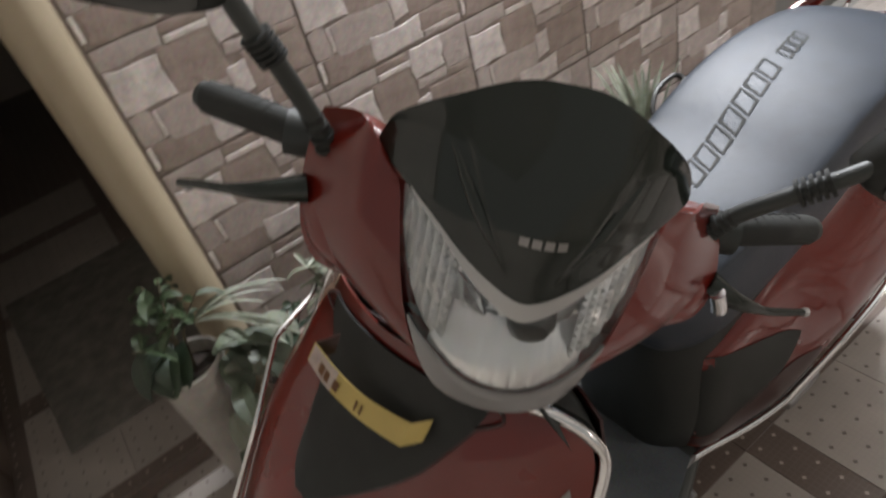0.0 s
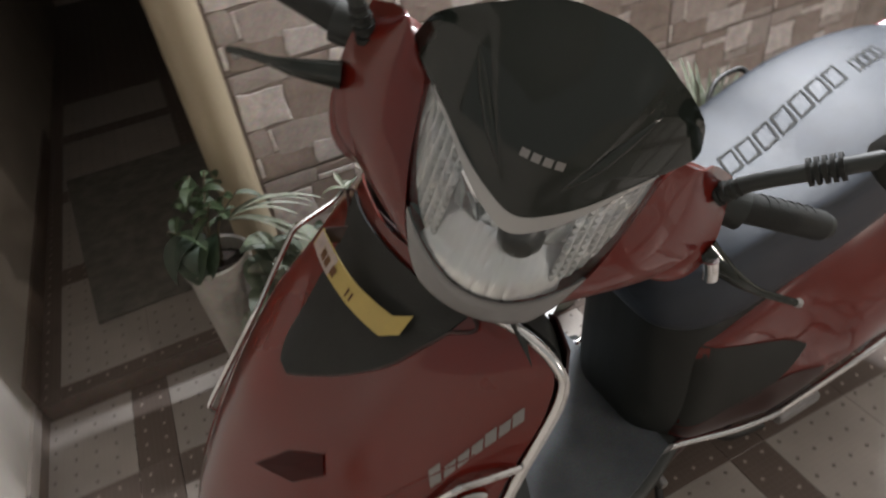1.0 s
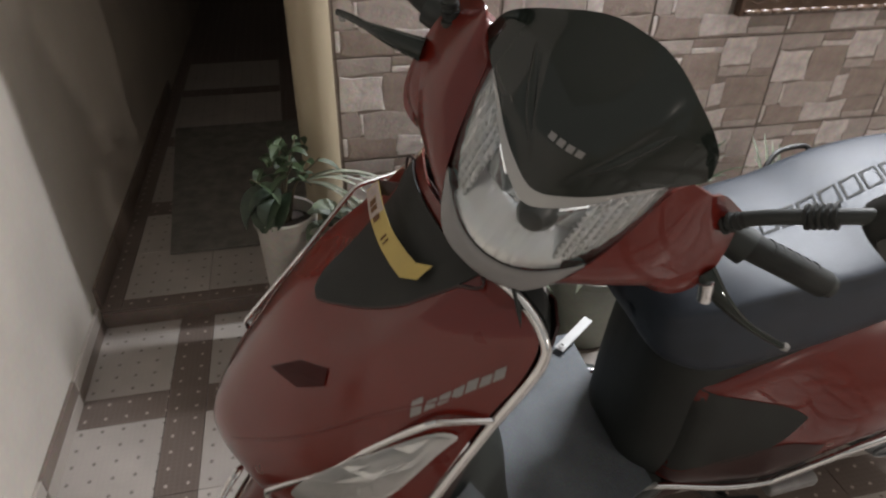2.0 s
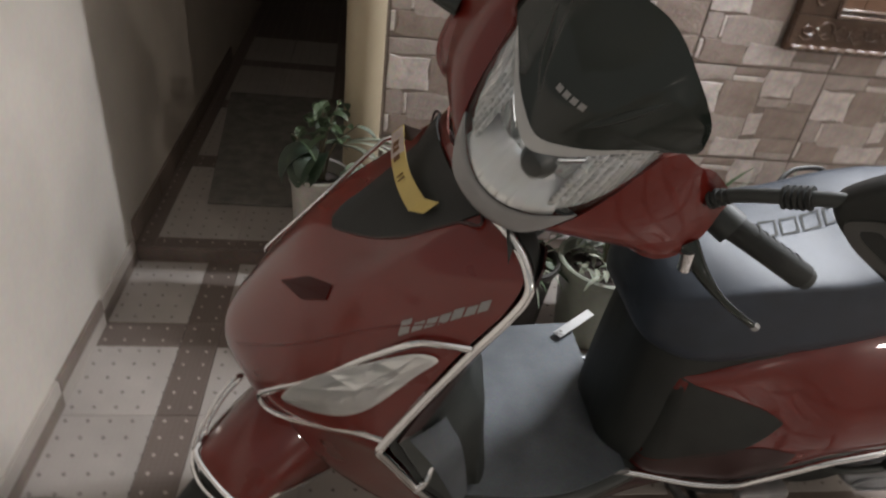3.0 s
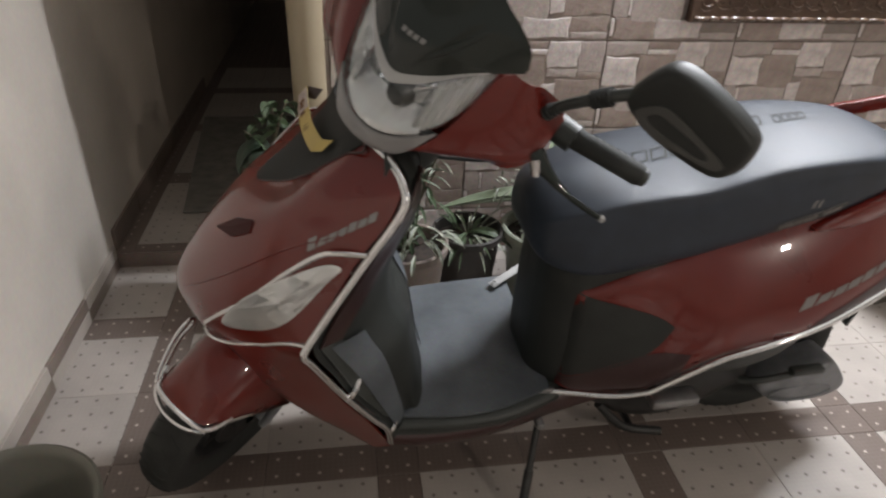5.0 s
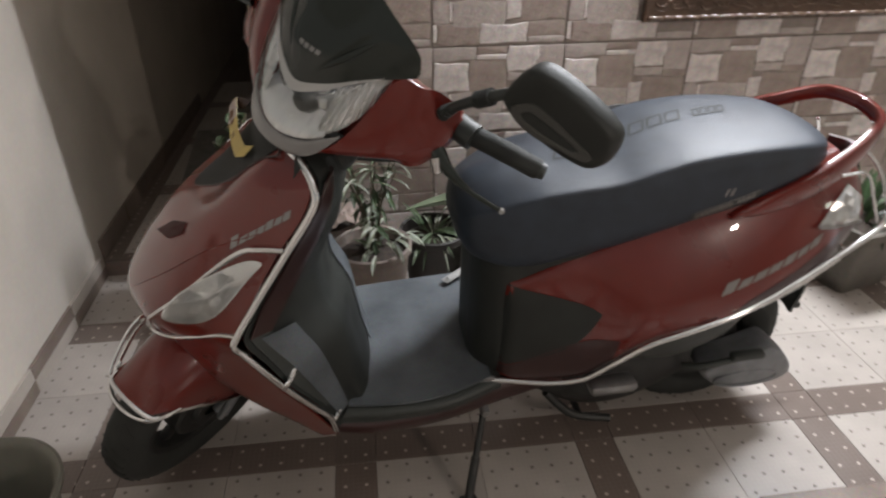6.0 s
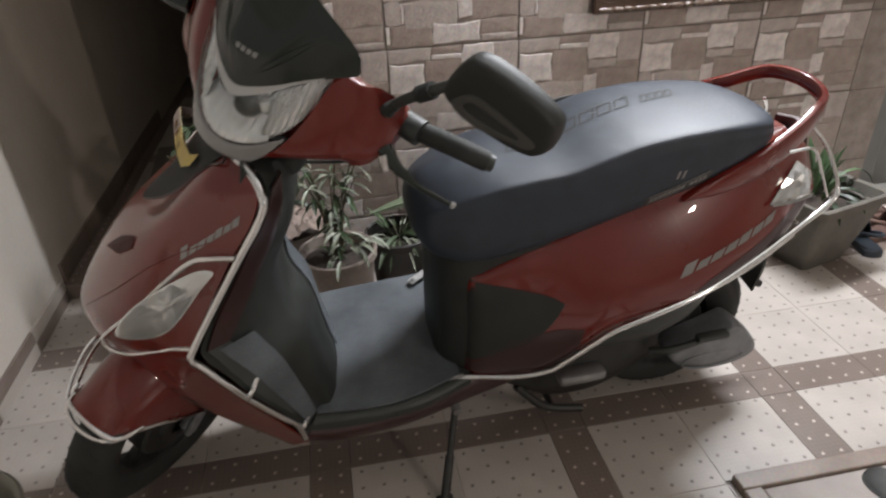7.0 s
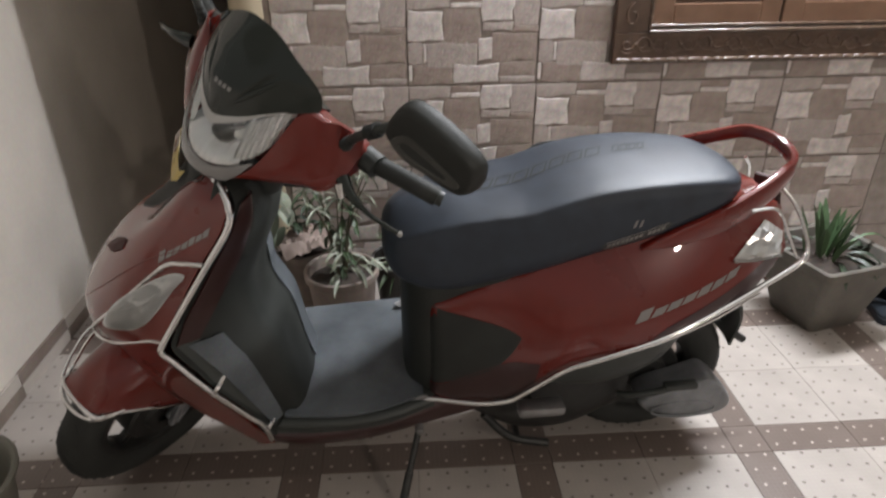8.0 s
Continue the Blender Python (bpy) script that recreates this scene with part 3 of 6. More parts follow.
# indicators with their lens, set in the apron's flanks
LAMP = [(.150, -.172, .603), (.195, -.192, .668), (.300, -.217, .735), (.342, -.231, .742), (.318, -.233, .715), (.256, -.232, .645), (.205, -.21, .614)]
for s in (-1, 1):
    rim = spline([(x, -s * y if s > 0 else y, z) for x, y, z in LAMP], 36, True)
    rim = [Vector((p.x, s * abs(p.y), p.z)) for p in rim]
    mid = sum(rim, Vector()) / len(rim)
    outward = Vector((-.55, s * .8, .05)).normalized()

    def ground(p):
        hit = apron_tree.ray_cast(p + outward * .1, -outward, .3)
        return hit[0] if hit[0] is not None else p

    def bowl(depth, rise, shrink=1.0):
        bm = bmesh.new()
        rings = []
        for k, f in enumerate((1.0, 0.85, 0.6, 0.3)):
            rings.append([bm.verts.new(ground(mid + (p - mid) * f * shrink) + outward * (rise + depth * (1 - f * f))) for p in rim])
        c = bm.verts.new(ground(mid) + outward * (rise + depth))
        n = len(rim)
        for a, b in zip(rings, rings[1:]):
            for j in range(n):
                bm.faces.new((a[j], a[(j + 1) % n], b[(j + 1) % n], b[j]))
        for j in range(n):
            bm.faces.new((rings[-1][j], rings[-1][(j + 1) % n], c))
        return bm

    lamp = sc("indicator", bowl(0.002, 0.004, 1.03), REFLECT, label="clear indicator lamp with silver reflector")
    sc("lens", bowl(0.010, 0.007, 1.0), LENS, lamp)
    rngf = random.Random(31)
    bm = bmesh.new()
    rings = []
    for f in (.97, .62, .28):
        rings.append([bm.verts.new(ground(mid + (p - mid) * (f + rngf.uniform(-.06, .03))) + outward * (.005 + rngf.uniform(-.0008, .0028) * (f < .9))) for p in rim[::3]])
    c = bm.verts.new(ground(mid) + outward * .009)
    for a, b in zip(rings, rings[1:]):
        for k in range(12):
            bm.faces.new((a[k], a[(k + 1) % 12], b[(k + 1) % 12]))
            bm.faces.new((a[k], b[(k + 1) % 12], b[k]))
    for k in range(12):
        bm.faces.new((rings[-1][k], rings[-1][(k + 1) % 12], c))
    sc("facets", bm, REFLECT, lamp, "silver facets", angle=3)
    # chrome guards: leg guard along the apron's edge and the hoop round the indicator
    guard = [(.395, .150, .905), (.418, .185, .893), (.434, .219, .868), (.43, .236, .835), (.375, .246, .755), (.32, .258, .675), (.278, .27, .612), (.272, .272, .593), (.285, .266, .565), (.335, .248, .46), (.385, .226, .365), (.412, .213, .315), (.422, .20, .255)]
    sc("leg_guard", tube([(x, s * y, z) for x, y, z in guard], 0.0065, 90, 10), CHROME, label="chrome leg guard bar")
    hoop = [(.376, .246, .768), (.34, .24, .77), (.306, .23, .762), (.25, .212, .715), (.185, .193, .655), (.127, .166, .600), (.108, .157, .578), (.115, .162, .556), (.15, .182, .553), (.21, .222, .583), (.245, .246, .603), (.275, .266, .613)]
    if s > 0:
        hoop = [(.390, .250, .800), (.372, .242, .793), (.335, .226, .795), (.302, .213, .795), (.285, .204, .785), (.25, .186, .757), (.21, .166, .722), (.15, .149, .664), (.106, .138, .620), (.098, .138, .604), (.108, .150, .575), (.15, .19, .56), (.21, .232, .583), (.275, .27, .613)]
    sc("indicator_hoop", tube([(x, s * y, z) for x, y, z in hoop], 0.0045 if s < 0 else 0.0040, 80, 8), CHROME, label="chrome indicator hoop")
    for p, q in (((.337, .250, .452), (.366, .216, .492)), ((.415, .205, .285), (.437, .183, .318)), ((.42, .18, .885), (.44, .16, .87))):
        sc("clamp", tube([(p[0], s * p[1], p[2]), ((p[0] + q[0]) / 2, s * (p[1] - .002), (p[2] + q[2]) / 2 + .004), (q[0], s * q[1], q[2])], 0.0055, 8, 8), CHROME)

# inner leg shield, steering column cover and floor
def inner_row(xe, ye, ze, xp, zp):
    """One level of the leg shield: near wing, flat panel across the middle, far wing."""
    return [(xe, -ye, ze), (xe + (xp - xe) * .38, -ye + .04, ze * .6 + zp * .4), (xp - .040, -.152, zp), (xp - .024, -.118, zp), (xp - .017, -.07, zp), (xp - .010, -.02, zp), (xp - .011, .035, zp),
            (xp - .014, .082, zp), (xp - .034, .108, zp), (xe + (xp - xe) * .34, ye - .045, ze * .6 + zp * .4), (xe, ye, ze)]


INNER = [inner_row(*r) for r in (
    (.42, .165, .90, .452, .92), (.442, .212, .866, .487, .872), (.422, .230, .822, .500, .815), (.378, .236, .752, .492, .755), (.342, .245, .695, .466, .70), (.312, .252, .648, .447, .645),
    (.286, .258, .592, .451, .575), (.318, .248, .515, .482, .505), (.345, .238, .45, .492, .455), (.398, .212, .345, .505, .37), (.43, .19, .25, .520, .295))]
inner_shield = sc("inner_leg_shield", skin(INNER, 60, 61, thick=-0.003), DULL, label="matt black inner leg shield")
shield_tree = tree(inner_shield)
for s in (-1, 1):
    rim_rows = []
    for r, wide in zip(INNER[1:10], (.9, .9, .85, .8, .7, .42, .35, .34, .34)):
        wide = wide if s < 0 else .6
        edge, mid_w, inn = (Vector(r[k]) for k in ((0, 1, 2) if s < 0 else (10, 9, 8)))
        rim_rows.append([(edge.lerp(mid_w, f * 2) if f < .5 else mid_w.lerp(inn, f * 2 - 1)) + Vector((.012 - .008 * f, 0, .005)) for f in (-.01, .25 * wide, .5 * wide, .7 * wide)])
    sc("inner_rim", skin(rim_rows[:6], 40, 10, thick=-.003), MAROON, label="dark maroon inner edge of the apron")
    sc("lower_rim", skin(rim_rows[5:], 30, 10, thick=-.003), BLACK)
    pad = [(.318, .212, .568), (.279, .252, .578), (.424, .203, .300), (.438, .178, .305)]
    sc("footwell_pad", stuck(shield_tree, [(x, s * y, z) for x, y, z in pad], (-1, 0, -.3), .014, 16, 8), MAT_R, label="dusty grey rubber footwell pad")
# dusty rubber edge down the far side of the middle panel
sc("edge_pad", skin([[(xp - .006, .012, zp), (xp - .006, .045, zp), (xp - .008, .084, zp)] for xp, zp in ((.4455, .648), (.4475, .62), (.451, .575), (.482, .505), (.492, .455), (.505, .37), (.520, .31))], 30, 8, thick=-.003), MAT_R, inner_shield, "dusty grey rubber edge")
FLOOR_R = [[(.42, -.19, .262), (.45, -.17, .292), (.47, 0, .296), (.45, .17, .292), (.42, .19, .262)],
           [(.55, -.195, .255), (.56, -.18, .288), (.56, 0, .29), (.56, .18, .288), (.55, .195, .255)],
           [(.68, -.185, .255), (.68, -.172, .286), (.68, 0, .288), (.68, .18, .286), (.68, .195, .255)],
           [(.80, -.145, .26), (.80, -.132, .285), (.80, 0, .288), (.80, .15, .285), (.80, .165, .26)]]
sc("floorboard", skin(FLOOR_R, 24, 33, thick=0.01), BLACK, label="black footboard")
MATR = [[(.452, -.175, .30), (.475, 0, .302), (.466, .222, .302)], [(.56, -.186, .298), (.56, 0, .30), (.56, .232, .300)], [(.66, -.178, .297), (.66, 0, .298), (.66, .240, .299)], [(.775, -.140, .297), (.775, 0, .298), (.775, .246, .299)]]
mat = sc("floor_mat", skin(MATR, 26, 26, thick=0.006), MAT_R, label="dusty blue-grey rubber floor mat")
clip = block(0, .138, -.0115, .0115, -.0015, .0015, .0012, 1)
for v in clip.verts:
    v.co.x += .007 * (abs(v.co.y) / .0115) * (1 if v.co.x < .05 else -1)
clip = merged(clip, tube([(.018 + .006 * math.cos(a), .006 * math.sin(a), .003) for a in [2 * math.pi * k / 14 for k in range(14)]], .0022, seg=6, closed=True))
clip.transform(pose(.722, .192, .311, 0, -2, 33))
sc("mat_clip", clip, SILVER, mat, "bright flat steel mat clip")
# red sill under the floor
for s in (-1, 1):
    sill = [[(.37, .13, .215), (.38, .175, .23), (.41, .19, .262), (.40, .14, .27)], [(.50, .13, .185), (.50, .178, .20), (.50, .196, .25), (.50, .14, .26)],
            [(.66, .12, .18), (.66, .165, .195), (.66, .185, .25), (.66, .14, .26)], [(.82, .11, .19), (.82, .135, .21), (.82, .14, .26), (.82, .11, .27)], [(.95, .10, .22), (.95, .13, .24), (.95, .14, .29), (.95, .10, .30)]]
    sc("sill", skin([[(x, s * y, z) for x, y, z in r] for r in sill], 24, 20, True, caps=True), MAROON, label="dark red floor sill")

# under-seat body: black front cover and red side panels
def body_row(x, z0, z1, w0, wm, w1, lean=0.0):
    return [(x - lean, 0, z0), (x - lean, -w0 * .7, z0), (x - lean * .8, -w0, z0 + .012), (x - lean * .3, -wm, z0 * .6 + z1 * .4), (x, -w1, z1 - .006), (x, -w1 * .6, z1), (x, 0, z1),
            (x, w1 * .6, z1), (x, w1, z1 - .006), (x - lean * .3, wm, z0 * .6 + z1 * .4), (x - lean * .8, w0, z0 + .012), (x - lean, w0 * .7, z0)]


sc("seat_front_cover", skin([body_row(.735, .32, .60, .025, .025, .02), body_row(.739, .30, .615, .055, .058, .05), body_row(.755, .288, .63, .09, .096, .082), body_row(.80, .275, .64, .122, .133, .118), body_row(.88, .285, .65, .130, .140, .128), body_row(.96, .31, .68, .135, .145, .128), body_row(1.04, .37, .69, .12, .13, .12)], 40, 48, True, caps=True), DULL, label="black cover under the seat nose")
BODY = [body_row(.778, .284, .560, .085, .09, .085), body_row(.805, .282, .553, .139, .144, .136), body_row(.86, .282, .574, .158, .163, .148), body_row(.91, .290, .593, .172, .177, .150), body_row(.952, .300, .606, .185, .189, .147), body_row(.985, .314, .618, .191, .197, .146),
        body_row(1.03, .352, .64, .200, .209, .144), body_row(1.10, .412, .668, .214, .221, .142), body_row(1.25, .448, .705, .220, .219, .140),
        body_row(1.38, .485, .742, .200, .196, .122), body_row(1.48, .52, .745, .174, .163, .105), body_row(1.56, .565, .735, .130, .122, .085), body_row(1.605, .615, .715, .105, .09, .05)]
side = sc("side_panel", skin(BODY, 70, 60, True, caps=True), RED, label="glossy dark red rear side panels")
side_tree = tree(side)
marks_on(side, letters(side_tree, (1.222, -.24, .538), (1.462, -.2, .612), (.004, 0, .018), (0, 1, 0), 7, slant=.25, gap=.16, tall=[1.35, .9, .9, .9, 1, .9, 1]), LOGO, "silver slanted mark")


def film_between(target, low, high, s, lift, nu=26, nv=8):
    """A film on a side panel between two lines given in x and z."""
    a, b = spline([(x, z, 0) for x, z in low], nu), spline([(x, z, 0) for x, z in high], nu)
    bm = bmesh.new()
    g = []
    for p, q in zip(a, b):
        row = []
        for j in range(nv):
            m_ = p.lerp(q, j / (nv - 1))
            hit = target.ray_cast(Vector((m_.x, s * .4, m_.y)), Vector((0, -s, 0)), .5)
            h = hit[0] if hit[0] is not None else Vector((m_.x, s * .14, m_.y))
            row.append(bm.verts.new(h + Vector((0, s * lift, 0))))
        g.append(row)
    for a_, b_ in zip(g, g[1:]):
        for j in range(nv - 1):
            bm.faces.new((a_[j], a_[j + 1], b_[j + 1], b_[j]))
    return bm


for s in (-1, 1):
    sc("black_infill", film_between(side_tree, [(.782, .322), (.83, .350), (.88, .372), (.93, .404), (.965, .445), (.988, .486)], [(.782, .556), (.83, .548), (.88, .536), (.93, .521), (.965, .508), (.990, .493)], s, .0016), DULL, side, "black plastic infill of the side panel")
    # dark floor's reflection in the red paint, put in as a maroon film
    sc("lower_strip", film_between(side_tree, [(.782, .304), (.83, .296), (.90, .303), (.965, .318), (1.02, .352)], [(.782, .320), (.83, .348), (.90, .393), (.965, .428), (1.03, .436)], s, .0016), MAROON, side, "maroon strip imitating the dark floor reflected in red paint")
# dark lower strip along the tail
for s in (-1, 1):
    q = [(1.22, s * .25, .452), (1.58, s * .12, .585), (1.585, s * .1, .640), (1.30, s * .25, .522)]
    sc("tail_strip", stuck(side_tree, q, (0, -s, 0), .0012, 24, 5), MAROON, side)
# seat
def seat_row(x, zb, zt, w, crown=0.012):
    return [(x, 0, zb), (x, -w * .8, zb), (x, -w * 1.0, zb + .02), (x, -w * 1.02, zb * .45 + zt * .55), (x, -w * .985, zt - .020), (x, -w * .84, zt - .003), (x, 0, zt + crown - .008),
            (x, w * .84, zt - .003), (x, w * .985, zt - .020), (x, w * 1.02, zb * .45 + zt * .55), (x, w * 1.0, zb + .02), (x, w * .8, zb)]


SEAT = [seat_row(.698, .655, .676, .040, .028), seat_row(.706, .632, .697, .076, .036), seat_row(.730, .607, .718, .106, .040), seat_row(.785, .590, .743, .128, .032), seat_row(.85, .590, .762, .138, .020), seat_row(.92, .605, .772, .142), seat_row(1.0, .625, .782, .148), seat_row(1.08, .648, .806, .150), seat_row(1.16, .672, .824, .150),
        seat_row(1.27, .70, .832, .148), seat_row(1.38, .735, .828, .135), seat_row(1.44, .752, .818, .115), seat_row(1.475, .765, .805, .075), seat_row(1.488, .775, .79, .035)]
seat = sc("seat", skin(SEAT, 72, 56, True, caps=True), VINYL, label="black vinyl dual seat with embossed mark")
seat_tree = tree(seat)
for a, b, up, n in (((.915, .018, .9), (1.20, .052, .9), (-.010, -.042, 0), 7), ((1.22, .045, .9), (1.30, .055, .9), (-.01, -.034, 0), 4)):
    a, b, up = Vector(a), Vector(b), Vector(up)
    step_ = (b - a) / n
    for k in range(n):
        p0, p1 = a + step_ * (k + .08), a + step_ * (k + .92)
        q0, q1 = p0 + up - step_ * .15, p1 + up - step_ * .15
        c_ = (p0 + p1 + q0 + q1) / 4
        ring_ = [p0, p1, q1, q0]
        inner_ = [c_ + (p - c_) * (1 - .006 / (p - c_).length) for p in ring_]
        sides = [stuck(seat_tree, (ring_[i], ring_[(i + 1) % 4], inner_[(i + 1) % 4], inner_[i]), (0, 0, -1), .0014, 8, 1) for i in range(4)]
        sc("embossed_outline", merged(*sides), RUBBER, seat, "block outline embossed in the vinyl")
dec = [stuck(seat_tree, ((1.155, -.2, .682), (1.296, -.2, .727), (1.297, -.2, .746), (1.156, -.2, .703)), (0, 1, 0), .0012, 10, 2)]
decal = sc("dealer_sticker", merged(*dec), BLACK, seat, "black dealer sticker with pale lettering bars")
dt = seat_tree
rows_ = []
for a, b, lo, hi in ((.04, .96, .0, .10), (.04, .96, .90, 1.0), (.07, .60, .28, .72), (.66, .93, .28, .72)):
    A, B = Vector((1.155, -.2, .682)), Vector((1.296, -.2, .727))
    U = Vector((.001, 0, .021))
    n = 1 if hi - lo < .2 else (8 if b < .7 else 4)
    for i in range(n):
        f0, f1 = a + (b - a) * i / n, a + (b - a) * (i + (1 if n == 1 else .72)) / n
        rows_.append(stuck(dt, (A.lerp(B, f0) + U * lo, A.lerp(B, f1) + U * lo, A.lerp(B, f1) + U * hi, A.lerp(B, f0) + U * hi), (0, 1, 0), .002, 3, 1))
for dx in (0, .012):
    rows_.append(stuck(dt, ((1.213 + dx, -.2, .738), (1.219 + dx, -.2, .74), (1.223 + dx, -.2, .757), (1.217 + dx, -.2, .755)), (0, 1, 0), .002, 1, 2))
sc("lettering_bar", merged(*rows_), LOGO, decal)
# seat hook, a small bent steel loop on the right
sc("seat_hook", tube([(1.05, .160, .762), (1.085, .181, .782), (1.14, .186, .786), (1.152, .174, .782), (1.14, .164, .777), (1.075, .157, .766)], .005, 40, 8, True), DARK_STEEL, label="bent steel seat side handle")

# grab rail, tail lamp and rear indicators
rail = [(1.24, -.150, .688), (1.33, -.143, .706), (1.42, -.130, .733), (1.50, -.110, .768), (1.56, -.086, .803), (1.582, -.068, .834), (1.574, -.02, .853), (1.556, .04, .853), (1.53, .075, .843), (1.47, .10, .820), (1.42, .12, .80), (1.37, .128, .775)]
def strap(pts, w, h, n, swell=None):
    p = spline(pts, n)
    w0, h0 = w, h
    bm = bmesh.new()
    rings = []
    for i, q in enumerate(p):
        d = (p[min(i + 1, n - 1)] - p[max(i - 1, 0)]).normalized()
        side_ = d.cross(Vector((0, 0, 1))).normalized()
        up = side_.cross(d)
        if swell:
            w, h = w0 * swell(i / (n - 1))[0], h0 * swell(i / (n - 1))[1]
        rings.append([bm.verts.new(q + side_ * w * math.copysign(abs(math.cos(t)) ** .6, math.cos(t)) + up * h * math.copysign(abs(math.sin(t)) ** .6, math.sin(t))) for t in (2 * math.pi * j / 12 for j in range(12))])
    for a, b in zip(rings, rings[1:]):
        for j in range(12):
            bm.faces.new((a[j], a[(j + 1) % 12], b[(j + 1) % 12], b[j]))
    bm.faces.new(rings[0])
    bm.faces.new(rings[-1])
    return bm


def rail_swell(t):
    """Broad where the rail grows out of the side panel, slim round the back."""
    root = max(0.0, 1 - t / .45)
    return 1 + .3 * root, .15 + .85 * min(1.0, t / .09) + 1.0 * math.sin(math.pi * root)


sc("grab_rail", strap(rail, .010, .015, 80, rail_swell), RED, label="dark red pillion grab rail")
sc("tail_cowl", skin([body_row(1.33, .70, .728, .11, .12, .110), body_row(1.45, .715, .738, .08, .09, .082), body_row(1.53, .725, .745, .045, .05, .045), body_row(1.56, .73, .748, .03, .035, .03)], 20, 40, True, caps=True), RED, label="red tail cowl behind the seat")
for s in (-1, 1):
    quad = [(1.448, s * .2, .646), (1.590, s * .2, .622), (1.598, s * .2, .668), (1.532, s * .2, .714)]
    cut = stuck(side_tree, quad, (0, -s, 0), .004, 9, 5)
    cut_rng = random.Random(31)
    for v in cut.verts:
        v.co += Vector((cut_rng.uniform(-.003, .003), s * cut_rng.uniform(-.003, .011), cut_rng.uniform(-.002, .002))) * (0 if v.is_boundary else 1)
    lamp = sc("rear_indicator", cut, REFLECT, label="clear wrap-round rear indicator with bright cut facets", angle=3)
    sc("lens", stuck(side_tree, quad, (0, -s, 0), .013, 14, 8), LENS, lamp).visible_shadow = False
    rim = [stuck(side_tree, (quad[0], quad[1], Vector(quad[1]) + Vector((0, 0, .006)), Vector(quad[0]) + Vector((.004, 0, .006))), (0, -s, 0), .012, 14, 1)]
    sc("lamp_rib", merged(*rim), SILVER, lamp)
sc("tail_lamp", skin([[(1.575, -.07, .65), (1.60, 0, .648), (1.575, .07, .65)], [(1.595, -.06, .70), (1.618, 0, .70), (1.595, .06, .70)], [(1.592, -.05, .75), (1.61, 0, .755), (1.592, .05, .75)]], 12, 14, thick=0.01), MAROON, label="dark red tail lamp")
# side guard bars
for s in (-1, 1):
    bar = [(.752, .138, .284), (.80, .145, .284), (.90, .178, .292), (.968, .199, .314), (1.0, .208, .342), (1.05, .222, .394), (1.094, .232, .434), (1.18, .236, .464), (1.30, .226, .496), (1.42, .200, .536), (1.53, .172, .580), (1.61, .152, .616), (1.632, .142, .643), (1.622, .124, .69), (1.60, .10, .74), (1.57, .08, .775)]
    sc("side_guard", tube([(x, s * y, z) for x, y, z in bar], .0066, 110, 10, taper=lambda t: 1.0 if t < .80 else .68), CHROME, label="chrome side guard bar")
    sc("guard_foot", block(.742, .785, s * .142 - .004, s * .142 + .004, .272, .296, .003), STEEL)
    low = [(1.12, .225, .436), (1.3, .215, .484), (1.42, .195, .520), (1.53, .168, .566)]
    sc("guard_rod", tube([(x, s * y, z - .006) for x, y, z in low], .0045, 40, 8), CHROME)
    sc("guard_stay", tube([(1.545, s * .165, .585), (1.575, s * .12, .555), (1.565, s * .05, .57)], .004, 12, 8), CHROME)
    sc("rear_stay", tube([(1.47, s * .145, .758), (1.514, s * .15, .764), (1.538, s * .15, .746), (1.57, s * .147, .695), (1.608, s * .145, .632)], .0034, 24, 8), CHROME)

# engine, transmission cover, rear wheel
def wheel(cx, r, width, rim_r, turned, tread=True, shift=0.0):
    m = Matrix.Translation((cx, shift, r)) @ Matrix.Rotation(radians(90), 4, "X")
    w = width / 2
    prof = [(rim_r, -w * .62), (rim_r + .012, -w * .8), ((r + rim_r) / 2, -w), (r - .022, -w * .93), (r - .006, -w * .62), (r, -w * .2), (r, w * .2), (r - .006, w * .62), (r - .022, w * .93), ((r + rim_r) / 2, w), (rim_r + .012, w * .8), (rim_r, w * .62)]
    tyre = lathe(prof, 72, m)
    grooves = []
    if tread:
        for k in range(40):
            for sg in (-1, 1):
                pts = [m @ Vector((math.cos(2 * math.pi * (k + .25 * sg + u * .55) / 40) * (r - .0005 - .009 * u * u), math.sin(2 * math.pi * (k + .25 * sg + u * .55) / 40) * (r - .0005 - .009 * u * u), sg * w * (.12 + .62 * u))) for u in (0, .5, 1)]
                grooves.append(tube(pts, .0022, seg=4))
    t = sc("wheel", merged(lathe([(.028, -.05), (.05, -.05), (.06, -.035), (.06, .035), (.05, .05), (.028, .05)], 32, m)), DARK_STEEL, label="small scooter wheel with black tyre", turned=turned)
    sc("tyre", tyre, RUBBER, t, turned=turned)
    for gr in grooves:
        sc("tread_bar", gr, RUBBER, t, turned=turned)
    sc("rim", lathe([(rim_r - .012, -w * .55), (rim_r + .004, -w * .66), (rim_r + .004, w * .66), (rim_r - .012, w * .55), (rim_r - .02, 0), (rim_r - .012, -w * .55)], 48, m), DARK_STEEL, t, turned=turned)
    sc("brake_drum", lathe([(0, -.040), (.088, -.040), (.094, -.034), (.094, .034), (.088, .040), (0, .040)], 40, m), DARK_STEEL, t, turned=turned)
    for k in range(5):
        sp = block(.05, rim_r - .008, -.014, .014, -.010, .010, .004)
        sp.transform(m @ Matrix.Rotation(2 * math.pi * k / 5, 4, "Z"))
        sc("spoke", sp, DARK_STEEL, t, turned=turned)


